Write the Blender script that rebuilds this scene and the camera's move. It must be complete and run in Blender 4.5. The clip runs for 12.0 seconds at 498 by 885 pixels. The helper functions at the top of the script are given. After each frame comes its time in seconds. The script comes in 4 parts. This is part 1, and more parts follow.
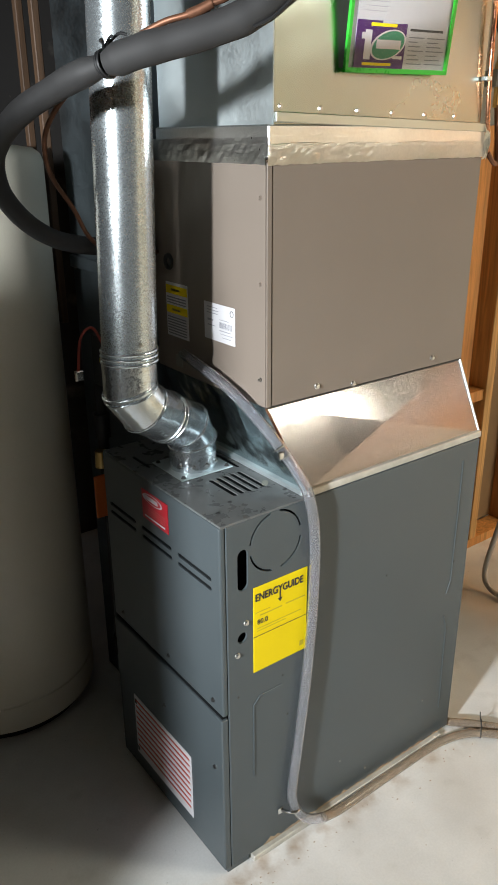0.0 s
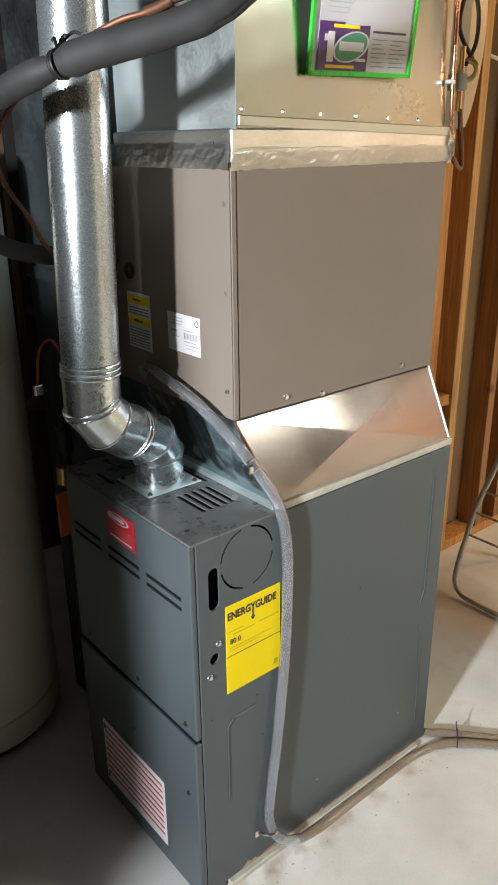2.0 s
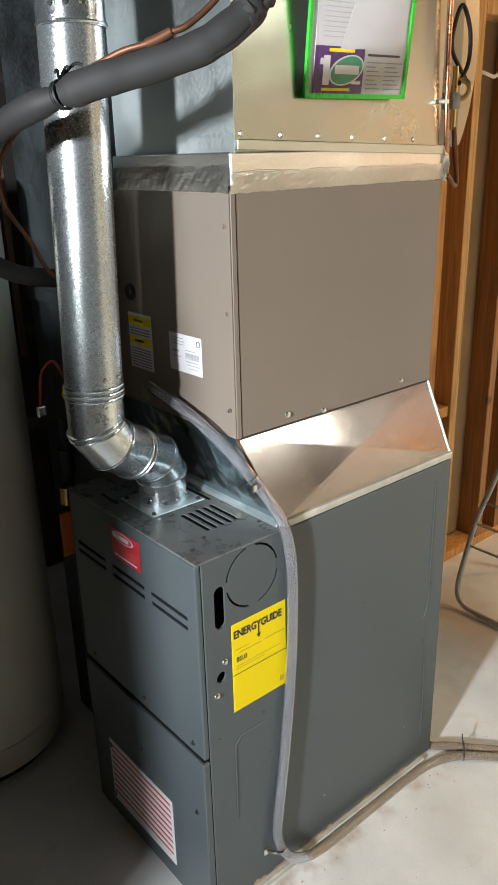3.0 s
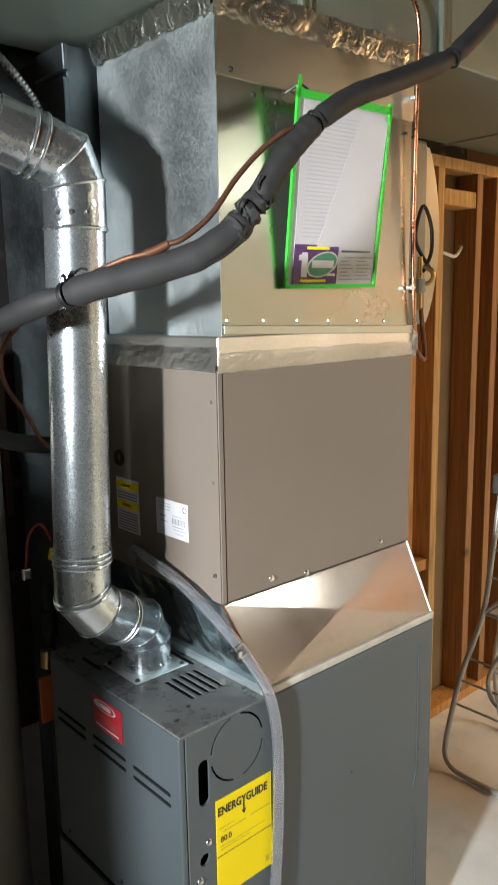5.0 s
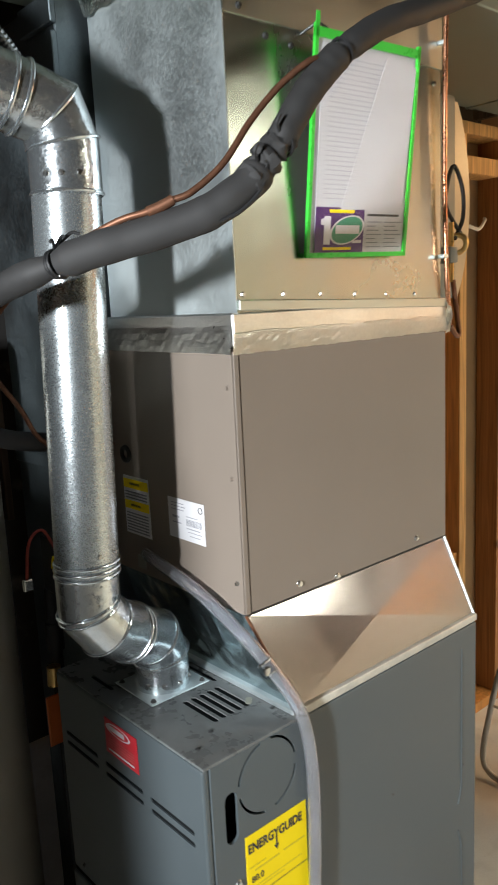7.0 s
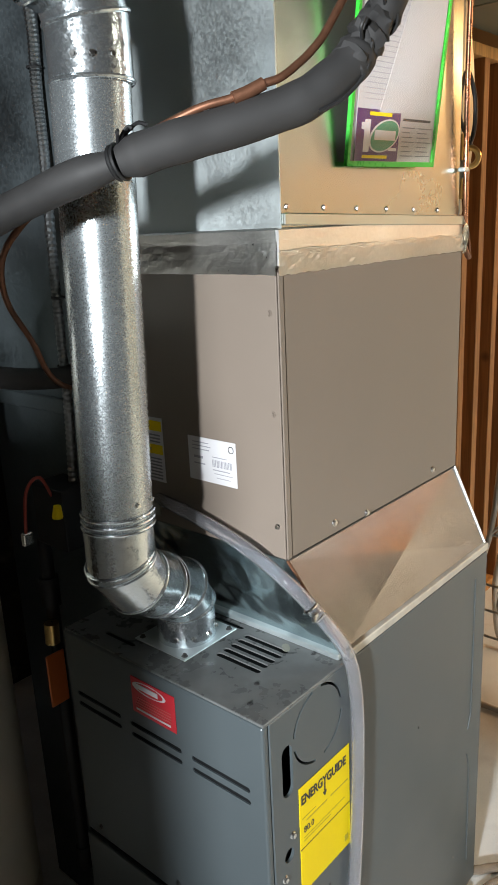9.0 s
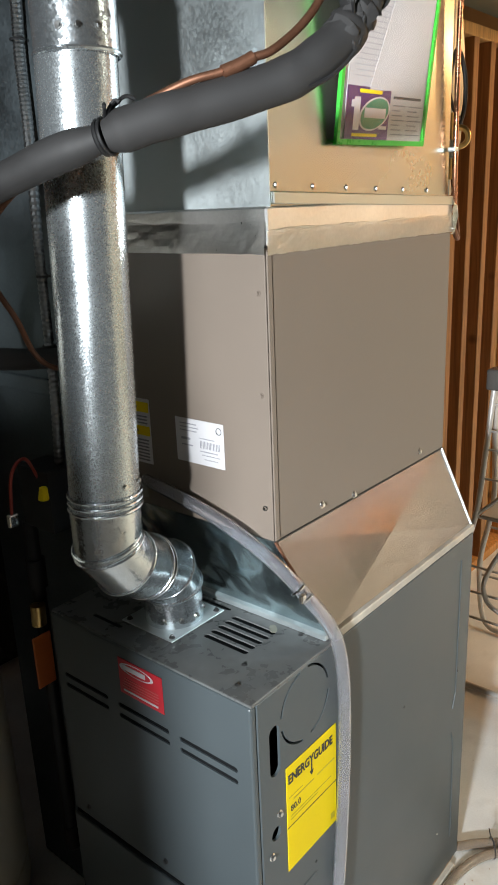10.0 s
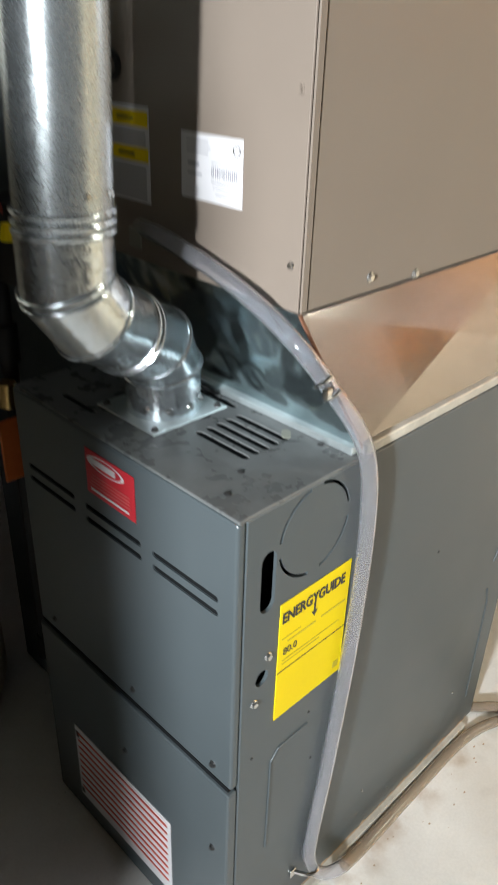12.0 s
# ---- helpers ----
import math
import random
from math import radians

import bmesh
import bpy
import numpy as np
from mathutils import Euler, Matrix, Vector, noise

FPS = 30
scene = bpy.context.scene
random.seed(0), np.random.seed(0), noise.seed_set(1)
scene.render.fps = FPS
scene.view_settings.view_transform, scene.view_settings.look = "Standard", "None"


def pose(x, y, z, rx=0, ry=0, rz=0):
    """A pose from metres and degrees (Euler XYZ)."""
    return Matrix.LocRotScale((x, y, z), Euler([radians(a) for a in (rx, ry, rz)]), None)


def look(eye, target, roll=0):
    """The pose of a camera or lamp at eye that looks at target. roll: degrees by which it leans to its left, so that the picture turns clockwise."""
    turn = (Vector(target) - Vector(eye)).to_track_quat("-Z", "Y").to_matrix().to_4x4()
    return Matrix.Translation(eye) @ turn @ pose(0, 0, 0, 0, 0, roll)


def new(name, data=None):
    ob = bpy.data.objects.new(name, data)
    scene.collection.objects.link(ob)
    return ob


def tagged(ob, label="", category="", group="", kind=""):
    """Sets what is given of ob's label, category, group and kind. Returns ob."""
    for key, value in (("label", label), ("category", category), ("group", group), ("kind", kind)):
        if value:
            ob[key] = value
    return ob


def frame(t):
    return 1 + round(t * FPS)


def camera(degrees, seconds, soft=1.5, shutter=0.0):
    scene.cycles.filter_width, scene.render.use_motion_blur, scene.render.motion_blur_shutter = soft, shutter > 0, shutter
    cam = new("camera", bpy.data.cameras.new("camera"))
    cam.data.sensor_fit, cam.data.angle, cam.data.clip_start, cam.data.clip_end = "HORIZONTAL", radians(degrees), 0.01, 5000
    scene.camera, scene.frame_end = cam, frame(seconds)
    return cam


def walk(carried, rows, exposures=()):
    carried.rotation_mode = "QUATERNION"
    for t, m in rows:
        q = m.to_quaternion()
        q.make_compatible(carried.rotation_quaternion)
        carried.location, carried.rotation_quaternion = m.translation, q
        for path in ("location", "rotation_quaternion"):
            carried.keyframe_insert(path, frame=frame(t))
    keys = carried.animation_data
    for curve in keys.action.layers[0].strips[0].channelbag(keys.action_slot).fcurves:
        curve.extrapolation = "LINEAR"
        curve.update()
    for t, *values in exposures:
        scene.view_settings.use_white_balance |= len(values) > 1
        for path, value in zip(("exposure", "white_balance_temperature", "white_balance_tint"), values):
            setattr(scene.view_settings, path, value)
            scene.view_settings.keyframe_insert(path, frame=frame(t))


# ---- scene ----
cam = camera(36.4, 12.0, shutter=0.5)
PATH = [
    (0, (-0.674, -1.0, 1.515), (0.431, 0.492, 0.771), -0.4),
    (0.5, (-0.662, -0.997, 1.511), (0.465, 0.48, 0.771), -0.2),
    (1, (-0.648, -0.958, 1.496), (0.521, 0.481, 0.746), 0.3),
    (1.5, (-0.648, -0.949, 1.507), (0.529, 0.484, 0.756), -0.2),
    (2, (-0.651, -0.956, 1.512), (0.532, 0.481, 0.781), -0.6),
    (2.5, (-0.663, -0.958, 1.52), (0.525, 0.486, 0.812), -1.2),
    (2.7, (-0.66, -0.953, 1.524), (0.53, 0.49, 0.813), -1.5),
    (4.3, (-0.681, -0.953, 1.545), (0.598, 0.489, 1.014), -1.1),
    (4.5, (-0.682, -0.957, 1.557), (0.606, 0.494, 1.074), -1.0),
    (5, (-0.692, -0.967, 1.586), (0.619, 0.503, 1.238), -1.0),
    (5.5, (-0.697, -0.98, 1.583), (0.605, 0.509, 1.287), -1.3),
    (6, (-0.699, -0.969, 1.578), (0.591, 0.528, 1.272), -1.7),
    (6.5, (-0.684, -0.941, 1.559), (0.606, 0.552, 1.23), -2.2),
    (7, (-0.603, -0.837, 1.553), (0.686, 0.648, 1.19), -2.8),
    (7.2, (-0.608, -0.783, 1.538), (0.699, 0.687, 1.176), -3.3),
    (8.8, (-0.68, -0.593, 1.539), (0.766, 0.677, 0.998), -2.8),
    (9, (-0.682, -0.604, 1.541), (0.758, 0.672, 0.994), -2.8),
    (9.5, (-0.689, -0.613, 1.549), (0.763, 0.639, 0.98), -2.3),
    (10, (-0.68, -0.598, 1.538), (0.772, 0.642, 0.945), -2.4),
    (10.5, (-0.673, -0.575, 1.526), (0.764, 0.65, 0.869), -1.7),
    (11, (-0.662, -0.54, 1.489), (0.749, 0.666, 0.743), -0.4),
    (11.5, (-0.621, -0.511, 1.435), (0.752, 0.678, 0.597), 0.9),
    (12, (-0.463, -0.461, 1.326), (0.79, 0.761, 0.358), 2.0),
]
walk(cam, [(t, look(eye, target, roll)) for t, eye, target, roll in PATH], [(0, 0.07), (10.5, 0.02), (11.4, 0.0), (12.0, 0.27)])

# ---- light ----
world = bpy.data.worlds.new("world")
scene.world = world
world.use_nodes = True
world.node_tree.nodes["Background"].inputs[0].default_value = (0.55, 0.6, 0.65, 1)
world.node_tree.nodes["Background"].inputs[1].default_value = 0.004


def lamp(name, kind, m, energy, color, size=0.1):
    data = bpy.data.lights.new(name, kind)
    data.energy, data.color = energy, color
    if kind == "AREA":
        data.shape, data.size = "DISK", size
    else:
        data.shadow_soft_size = size
    ob = new(name, data)
    ob.matrix_world = m
    return ob


key = lamp("work_lamp", "AREA", look((-3.1, -1.09, 1.68), (0.2, 0.15, 1.08)), 34, (0.92, 0.97, 1.0), 0.24)
key.data.spread = radians(64)
lamp("bulb_lamp", "POINT", pose(3.0, -0.7, 2.25), 36, (1.0, 0.60, 0.26), 0.06)
tube_light = lamp("tube_lamp", "AREA", look((2.3, -2.3, 2.42), (2.2, -2.3, 0)), 50, (1.0, 0.98, 0.80), 0.8)
tube_light.data.spread = radians(161)


# ---- materials ----
def material(name, base, rough=0.5, metal=0.0, vary=0.12, scale=6.0, grain=180.0, bump=0.05, rough_vary=0.1, **extra):
    """A surface with broad blotches and fine grain in colour, gloss and relief."""
    mat = bpy.data.materials.new(name)
    mat.use_nodes = True
    nodes, links = mat.node_tree.nodes, mat.node_tree.links
    bsdf = nodes["Principled BSDF"]
    bsdf.inputs["Metallic"].default_value = metal
    for key, value in extra.items():
        bsdf.inputs[key.replace("_", " ")].default_value = value
    coords = nodes.new("ShaderNodeTexCoord")
    broad, fine = nodes.new("ShaderNodeTexNoise"), nodes.new("ShaderNodeTexNoise")
    broad.inputs["Scale"].default_value, fine.inputs["Scale"].default_value = scale, grain
    broad.inputs["Detail"].default_value, fine.inputs["Detail"].default_value = 5, 3
    for tex in (broad, fine):
        links.new(coords.outputs["Object"], tex.inputs["Vector"])
    mix = nodes.new("ShaderNodeMath")
    mix.operation = "MULTIPLY_ADD"
    links.new(fine.outputs["Fac"], mix.inputs[0])
    mix.inputs[1].default_value = 0.35
    links.new(broad.outputs["Fac"], mix.inputs[2])
    ramp = nodes.new("ShaderNodeMapRange")
    ramp.inputs["From Min"].default_value, ramp.inputs["From Max"].default_value = 0.4, 0.95
    ramp.inputs["To Min"].default_value, ramp.inputs["To Max"].default_value = 1 - vary, 1 + vary
    links.new(mix.outputs[0], ramp.inputs["Value"])
    tint = nodes.new("ShaderNodeVectorMath")
    tint.operation = "SCALE"
    tint.inputs[0].default_value = base
    links.new(ramp.outputs[0], tint.inputs["Scale"])
    links.new(tint.outputs[0], bsdf.inputs["Base Color"])
    gloss = nodes.new("ShaderNodeMapRange")
    gloss.inputs["From Min"].default_value, gloss.inputs["From Max"].default_value = 0.4, 0.95
    gloss.inputs["To Min"].default_value, gloss.inputs["To Max"].default_value = max(0.02, rough - rough_vary), min(1, rough + rough_vary)
    links.new(mix.outputs[0], gloss.inputs["Value"])
    links.new(gloss.outputs[0], bsdf.inputs["Roughness"])
    relief = nodes.new("ShaderNodeBump")
    relief.inputs["Strength"].default_value, relief.inputs["Distance"].default_value = bump, 0.002
    links.new(mix.outputs[0], relief.inputs["Height"])
    links.new(relief.outputs[0], bsdf.inputs["Normal"])
    return mat


def node_setup(mat):
    nodes, links = mat.node_tree.nodes, mat.node_tree.links
    return nodes, links, nodes["Principled BSDF"]


def galvanized(name, base, rough, spangle=0.5, wave=0.02, size=45.0, facet=0.03, slow_scale=4.0, metal=1.0):
    """Zinc-coated sheet: crystal spangle in tone and gloss, and a slow waviness."""
    mat = material(name, base, rough, metal)
    nodes, links, bsdf = node_setup(mat)
    coords = nodes.new("ShaderNodeTexCoord")
    cells = nodes.new("ShaderNodeTexVoronoi")
    cells.inputs["Scale"].default_value = size
    warp = nodes.new("ShaderNodeTexNoise")
    warp.inputs["Scale"].default_value = size * 0.7
    push = nodes.new("ShaderNodeMixRGB")
    push.inputs[0].default_value = 0.35 / size
    links.new(coords.outputs["Object"], warp.inputs["Vector"])
    links.new(coords.outputs["Object"], push.inputs[1])
    links.new(warp.outputs["Color"], push.inputs[2])
    links.new(push.outputs[0], cells.inputs["Vector"])
    gray = nodes.new("ShaderNodeSeparateColor")
    links.new(cells.outputs["Color"], gray.inputs[0])
    broad = nodes.new("ShaderNodeTexNoise")
    broad.inputs["Scale"].default_value, broad.inputs["Detail"].default_value = 5, 6 if spangle > 0.11 else 1.5
    links.new(coords.outputs["Object"], broad.inputs["Vector"])
    both = nodes.new("ShaderNodeMath")
    both.operation = "MULTIPLY_ADD"
    links.new(gray.outputs[0], both.inputs[0])
    both.inputs[1].default_value = spangle
    links.new(broad.outputs["Fac"], both.inputs[2])
    for socket, low, high in (("tone", 1 - 0.22 * min(1, spangle * 2), 1 + 0.15 * min(1, spangle * 2)), ("gloss", rough * (0.7 if spangle > 0.11 else 0.88), rough * (1.5 if spangle > 0.11 else 1.15))):
        span = nodes.new("ShaderNodeMapRange")
        span.inputs["From Min"].default_value, span.inputs["From Max"].default_value = 0.3, 0.7 + spangle
        span.inputs["To Min"].default_value, span.inputs["To Max"].default_value = low, high
        links.new(both.outputs[0], span.inputs["Value"])
        if socket == "tone":
            tint = nodes.new("ShaderNodeVectorMath")
            tint.operation = "SCALE"
            tint.inputs[0].default_value = base
            links.new(span.outputs[0], tint.inputs["Scale"])
            links.new(tint.outputs[0], bsdf.inputs["Base Color"])
        else:
            links.new(span.outputs[0], bsdf.inputs["Roughness"])
    slow = nodes.new("ShaderNodeTexNoise")
    slow.inputs["Scale"].default_value = slow_scale
    links.new(coords.outputs["Object"], slow.inputs["Vector"])
    relief = nodes.new("ShaderNodeBump")
    relief.inputs["Strength"].default_value, relief.inputs["Distance"].default_value = 1.0, wave
    links.new(slow.outputs["Fac"], relief.inputs["Height"])
    tilt = nodes.new("ShaderNodeVectorMath")
    tilt.operation = "MULTIPLY_ADD"
    links.new(cells.outputs["Color"], tilt.inputs[0])
    tilt.inputs[1].default_value = (facet, facet, facet)
    links.new(relief.outputs[0], tilt.inputs[2])
    level = nodes.new("ShaderNodeVectorMath")
    level.operation = "SUBTRACT"
    links.new(tilt.outputs[0], level.inputs[0])
    level.inputs[1].default_value = (facet / 2, facet / 2, facet / 2)
    unit = nodes.new("ShaderNodeVectorMath")
    unit.operation = "NORMALIZE"
    links.new(level.outputs[0], unit.inputs[0])
    links.new(unit.outputs[0], bsdf.inputs["Normal"])
    return mat


def foil(name, base, rough, crinkle, stretch=(1.0, 1.0, 0.45)):
    """Aluminium tape with sharp crinkles."""
    mat = material(name, base, rough, 1.0)
    nodes, links, bsdf = node_setup(mat)
    coords = nodes.new("ShaderNodeTexCoord")
    folds = nodes.new("ShaderNodeTexNoise")
    folds.inputs["Scale"].default_value, folds.inputs["Detail"].default_value, folds.inputs["Distortion"].default_value = 34, 2.5, 1.2
    squeeze = nodes.new("ShaderNodeMapping")
    squeeze.inputs["Scale"].default_value = stretch
    links.new(coords.outputs["Object"], squeeze.inputs["Vector"])
    links.new(squeeze.outputs[0], folds.inputs["Vector"])
    relief = nodes.new("ShaderNodeBump")
    relief.inputs["Strength"].default_value, relief.inputs["Distance"].default_value = 1.0, crinkle
    links.new(folds.outputs["Fac"], relief.inputs["Height"])
    links.new(relief.outputs[0], bsdf.inputs["Normal"])
    return mat


def timber(name, base, vary=0.35):
    """Sawn softwood: long grain along z, knots and scuffs."""
    mat = material(name, base, 0.62)
    nodes, links, bsdf = node_setup(mat)
    coords = nodes.new("ShaderNodeTexCoord")
    info = nodes.new("ShaderNodeObjectInfo")
    stretch = nodes.new("ShaderNodeMapping")
    stretch.inputs["Scale"].default_value = (22, 22, 1.1)
    links.new(coords.outputs["Object"], stretch.inputs["Vector"])
    links.new(info.outputs["Random"], stretch.inputs["Location"])
    grain = nodes.new("ShaderNodeTexNoise")
    grain.inputs["Scale"].default_value, grain.inputs["Detail"].default_value, grain.inputs["Distortion"].default_value = 2.2, 7, 1.4
    links.new(stretch.outputs[0], grain.inputs["Vector"])
    knots = nodes.new("ShaderNodeTexVoronoi")
    knots.inputs["Scale"].default_value = 4.5
    links.new(coords.outputs["Object"], knots.inputs["Vector"])
    spot = nodes.new("ShaderNodeMapRange")
    spot.inputs["From Min"].default_value, spot.inputs["From Max"].default_value = 0.05, 0.12
    spot.inputs["To Min"].default_value = 0.35
    links.new(knots.outputs["Distance"], spot.inputs["Value"])
    span = nodes.new("ShaderNodeMapRange")
    span.inputs["From Min"].default_value, span.inputs["From Max"].default_value = 0.3, 0.7
    span.inputs["To Min"].default_value, span.inputs["To Max"].default_value = 1 - vary, 1 + vary * 0.6
    links.new(grain.outputs["Fac"], span.inputs["Value"])
    product = nodes.new("ShaderNodeMath")
    product.operation = "MULTIPLY"
    links.new(span.outputs[0], product.inputs[0])
    links.new(spot.outputs[0], product.inputs[1])
    tint = nodes.new("ShaderNodeVectorMath")
    tint.operation = "SCALE"
    tint.inputs[0].default_value = base
    links.new(product.outputs[0], tint.inputs["Scale"])
    links.new(tint.outputs[0], bsdf.inputs["Base Color"])
    return mat


def concrete(name, base, stain, rough, amount=0.5):
    """Painted slab with rusty and grey stains, specks and trowel marks."""
    mat = material(name, base, rough, 0, bump=0.12)
    nodes, links, bsdf = node_setup(mat)
    coords = nodes.new("ShaderNodeTexCoord")
    old = bsdf.inputs["Base Color"].links[0].from_socket
    color = old
    for scale, low, high, tone, strength in ((2.3, 0.52, 0.78, stain, amount), (9.0, 0.60, 0.74, (0.30, 0.27, 0.23), amount * 0.7), (70.0, 0.70, 0.76, (0.12, 0.10, 0.08), amount)):
        tex = nodes.new("ShaderNodeTexNoise")
        tex.inputs["Scale"].default_value, tex.inputs["Detail"].default_value = scale, 8
        links.new(coords.outputs["Object"], tex.inputs["Vector"])
        mask = nodes.new("ShaderNodeMapRange")
        mask.inputs["From Min"].default_value, mask.inputs["From Max"].default_value, mask.inputs["To Max"].default_value = low, high, strength
        links.new(tex.outputs["Fac"], mask.inputs["Value"])
        blend = nodes.new("ShaderNodeMixRGB")
        links.new(mask.outputs[0], blend.inputs[0])
        links.new(color, blend.inputs[1])
        blend.inputs[2].default_value = (*tone, 1)
        color = blend.outputs[0]
    if amount == 0.35:
        # rusty trail along the hose and the furnace base
        parts = nodes.new("ShaderNodeSeparateXYZ")
        links.new(coords.outputs["Object"], parts.inputs[0])
        near = nodes.new("ShaderNodeMapRange")
        near.interpolation_type = "SMOOTHSTEP"
        near.inputs["From Min"].default_value, near.inputs["From Max"].default_value = 0.055, 0.0
        middle = nodes.new("ShaderNodeMath")
        middle.operation = "ADD"
        links.new(parts.outputs[1], middle.inputs[0])
        middle.inputs[1].default_value = 0.035
        away = nodes.new("ShaderNodeMath")
        away.operation = "ABSOLUTE"
        links.new(middle.outputs[0], away.inputs[0])
        links.new(away.outputs[0], near.inputs["Value"])
        reach = nodes.new("ShaderNodeMapRange")
        reach.interpolation_type = "SMOOTHSTEP"
        reach.inputs["From Min"].default_value, reach.inputs["From Max"].default_value = 1.1, 0.6
        links.new(parts.outputs[0], reach.inputs["Value"])
        blots = nodes.new("ShaderNodeTexNoise")
        blots.inputs["Scale"].default_value, blots.inputs["Detail"].default_value = 17, 9
        links.new(coords.outputs["Object"], blots.inputs["Vector"])
        span = nodes.new("ShaderNodeMapRange")
        span.inputs["From Min"].default_value, span.inputs["From Max"].default_value, span.inputs["To Max"].default_value = 0.45, 0.75, 0.8
        links.new(blots.outputs["Fac"], span.inputs["Value"])
        factor = near.outputs[0]
        for other in (reach.outputs[0], span.outputs[0]):
            mult = nodes.new("ShaderNodeMath")
            mult.operation = "MULTIPLY"
            links.new(factor, mult.inputs[0])
            links.new(other, mult.inputs[1])
            factor = mult.outputs[0]
        blend = nodes.new("ShaderNodeMixRGB")
        links.new(factor, blend.inputs[0])
        links.new(color, blend.inputs[1])
        blend.inputs[2].default_value = (0.36, 0.24, 0.14, 1)
        color = blend.outputs[0]
    links.new(color, bsdf.inputs["Base Color"])
    return mat


CABINET = material("furnace_enamel", (0.068, 0.083, 0.090), 0.36, 0.0, vary=0.06, grain=420, bump=0.06, rough_vary=0.06)
DECK = material("scuffed_enamel", (0.120, 0.125, 0.125), 0.32, 0.0, vary=0.24, scale=26, grain=90, bump=0.04, rough_vary=0.16)
# near-black, so that the cabinet's openings look deep in shade
INSIDE = material("shade_black_inside", (0.010, 0.011, 0.012), 0.9, Specular_IOR_Level=0.05)
TAUPE = material("coil_enamel", (0.198, 0.162, 0.134), 0.34, 0.0, vary=0.04, grain=500, bump=0.04, rough_vary=0.05)
FLUE = galvanized("flue_zinc", (0.50, 0.54, 0.56), 0.23, 0.35, 0.0010, 560, 0.06, metal=0.82)
ELBOW = galvanized("elbow_zinc", (0.66, 0.71, 0.74), 0.18, 0.4, 0.0022, 360, 0.10, 24.0, 0.92)
SHEET = galvanized("plenum_zinc", (0.48, 0.51, 0.455), 0.25, 0.05, 0.006, 120, 0.003)
SHEET_SATIN = galvanized("satin_zinc", (0.56, 0.585, 0.54), 0.36, 0.12, 0.004, 120, 0.01)
SHEET_DULL = galvanized("dull_zinc", (0.70, 0.76, 0.77), 0.47, 0.13, 0.004, 260, 0.05, metal=0.95)
SHEET_WAVY = galvanized("wavy_zinc", (0.50, 0.58, 0.60), 0.22, 0.08, 0.022, 240, 0.02, 9.0)
SHEET_BRIGHT = galvanized("transition_zinc", (0.72, 0.67, 0.67), 0.19, 0.06, 0.0008, 120, 0.003)
TRUNK = material("trunk_dull_zinc", (0.23, 0.26, 0.215), 0.42, 0.35, vary=0.18, scale=3.5, bump=0.03)
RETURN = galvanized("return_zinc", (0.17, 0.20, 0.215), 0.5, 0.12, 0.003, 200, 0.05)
TAPE = foil("foil_tape", (0.84, 0.84, 0.79), 0.30, 0.006, (0.9, 0.9, 0.9))
TAPE_SOFT = foil("smooth_foil_tape", (0.82, 0.81, 0.79), 0.34, 0.0008, (0.5, 0.5, 1.6))
RAIL = material("primed_rail", (0.52, 0.50, 0.45), 0.4, 0.25, vary=0.25, scale=18)
STEEL = material("bright_steel", (0.68, 0.68, 0.67), 0.2, 1.0)
CONDUIT = material("dull_conduit_steel", (0.30, 0.31, 0.32), 0.36, 1.0)
DARKSTEEL = material("dark_screw_steel", (0.10, 0.10, 0.10), 0.4, 0.8)
FOAM = material("insulation_foam", (0.027, 0.026, 0.026), 0.7, 0, vary=0.25, scale=9, grain=60, bump=0.25)
COPPER = material("copper", (0.70, 0.33, 0.19), 0.27, 1.0, vary=0.25, scale=12)
OLDCOPPER = material("tarnished_copper", (0.19, 0.088, 0.052), 0.48, 0.7, vary=0.35, scale=15)
BLACK = material("black_plastic", (0.014, 0.014, 0.015), 0.5)
IRON = material("black_iron", (0.02, 0.02, 0.022), 0.5, 0.4)
HEATER = material("heater_enamel", (0.66, 0.62, 0.52), 0.38, 0, vary=0.05, bump=0.03)
FLOOR = concrete("painted_slab", (0.76, 0.755, 0.74), (0.58, 0.53, 0.45), 0.45, 0.35)
# north wall: the shade of its corner is put into this near-black colour
SHADE_WALL = concrete("shade_dark_wall", (0.035, 0.032, 0.03), (0.02, 0.02, 0.02), 0.9)
BLOCK = concrete("foundation_wall", (0.10, 0.095, 0.09), (0.06, 0.055, 0.05), 0.85)
STUD = timber("stud_pine", (0.62, 0.29, 0.085))
STUD_DARK = timber("dark_pine", (0.34, 0.165, 0.06))
STUD_PALE = timber("pale_pine", (0.62, 0.36, 0.13))
PLY = timber("plywood", (0.60, 0.36, 0.15), 0.2)
BACKER = material("wall_paper_back", (0.30, 0.19, 0.10), 0.85, vary=0.2, scale=6)
WHITEWALL = material("whitewashed_wall", (0.68, 0.63, 0.54), 0.8, vary=0.1, scale=1.2)
# colour of an added board that the plenum side reflects as orange
AMBER = material("amber_board", (0.84, 0.31, 0.025), 0.6, vary=0.1, scale=1.5)
PEACH = material("peach_wall", (0.76, 0.52, 0.31), 0.8, vary=0.1, scale=1.5)
BLUSH = material("blush_white_wall", (0.82, 0.68, 0.68), 0.8, vary=0.08, scale=1.5)
# pine with the dark corner's shade put into its colour
SHADE_PINE = timber("shade_dark_pine", (0.10, 0.055, 0.03))
JOIST = timber("grey_pine", (0.20, 0.165, 0.135))
PAPER = material("white_paper", (0.62, 0.61, 0.63), 0.5, 0, vary=0.03, bump=0.02)
FOLDPAPER = material("paper_in_sleeve", (0.47, 0.465, 0.48), 0.5, 0, vary=0.04, bump=0.02)
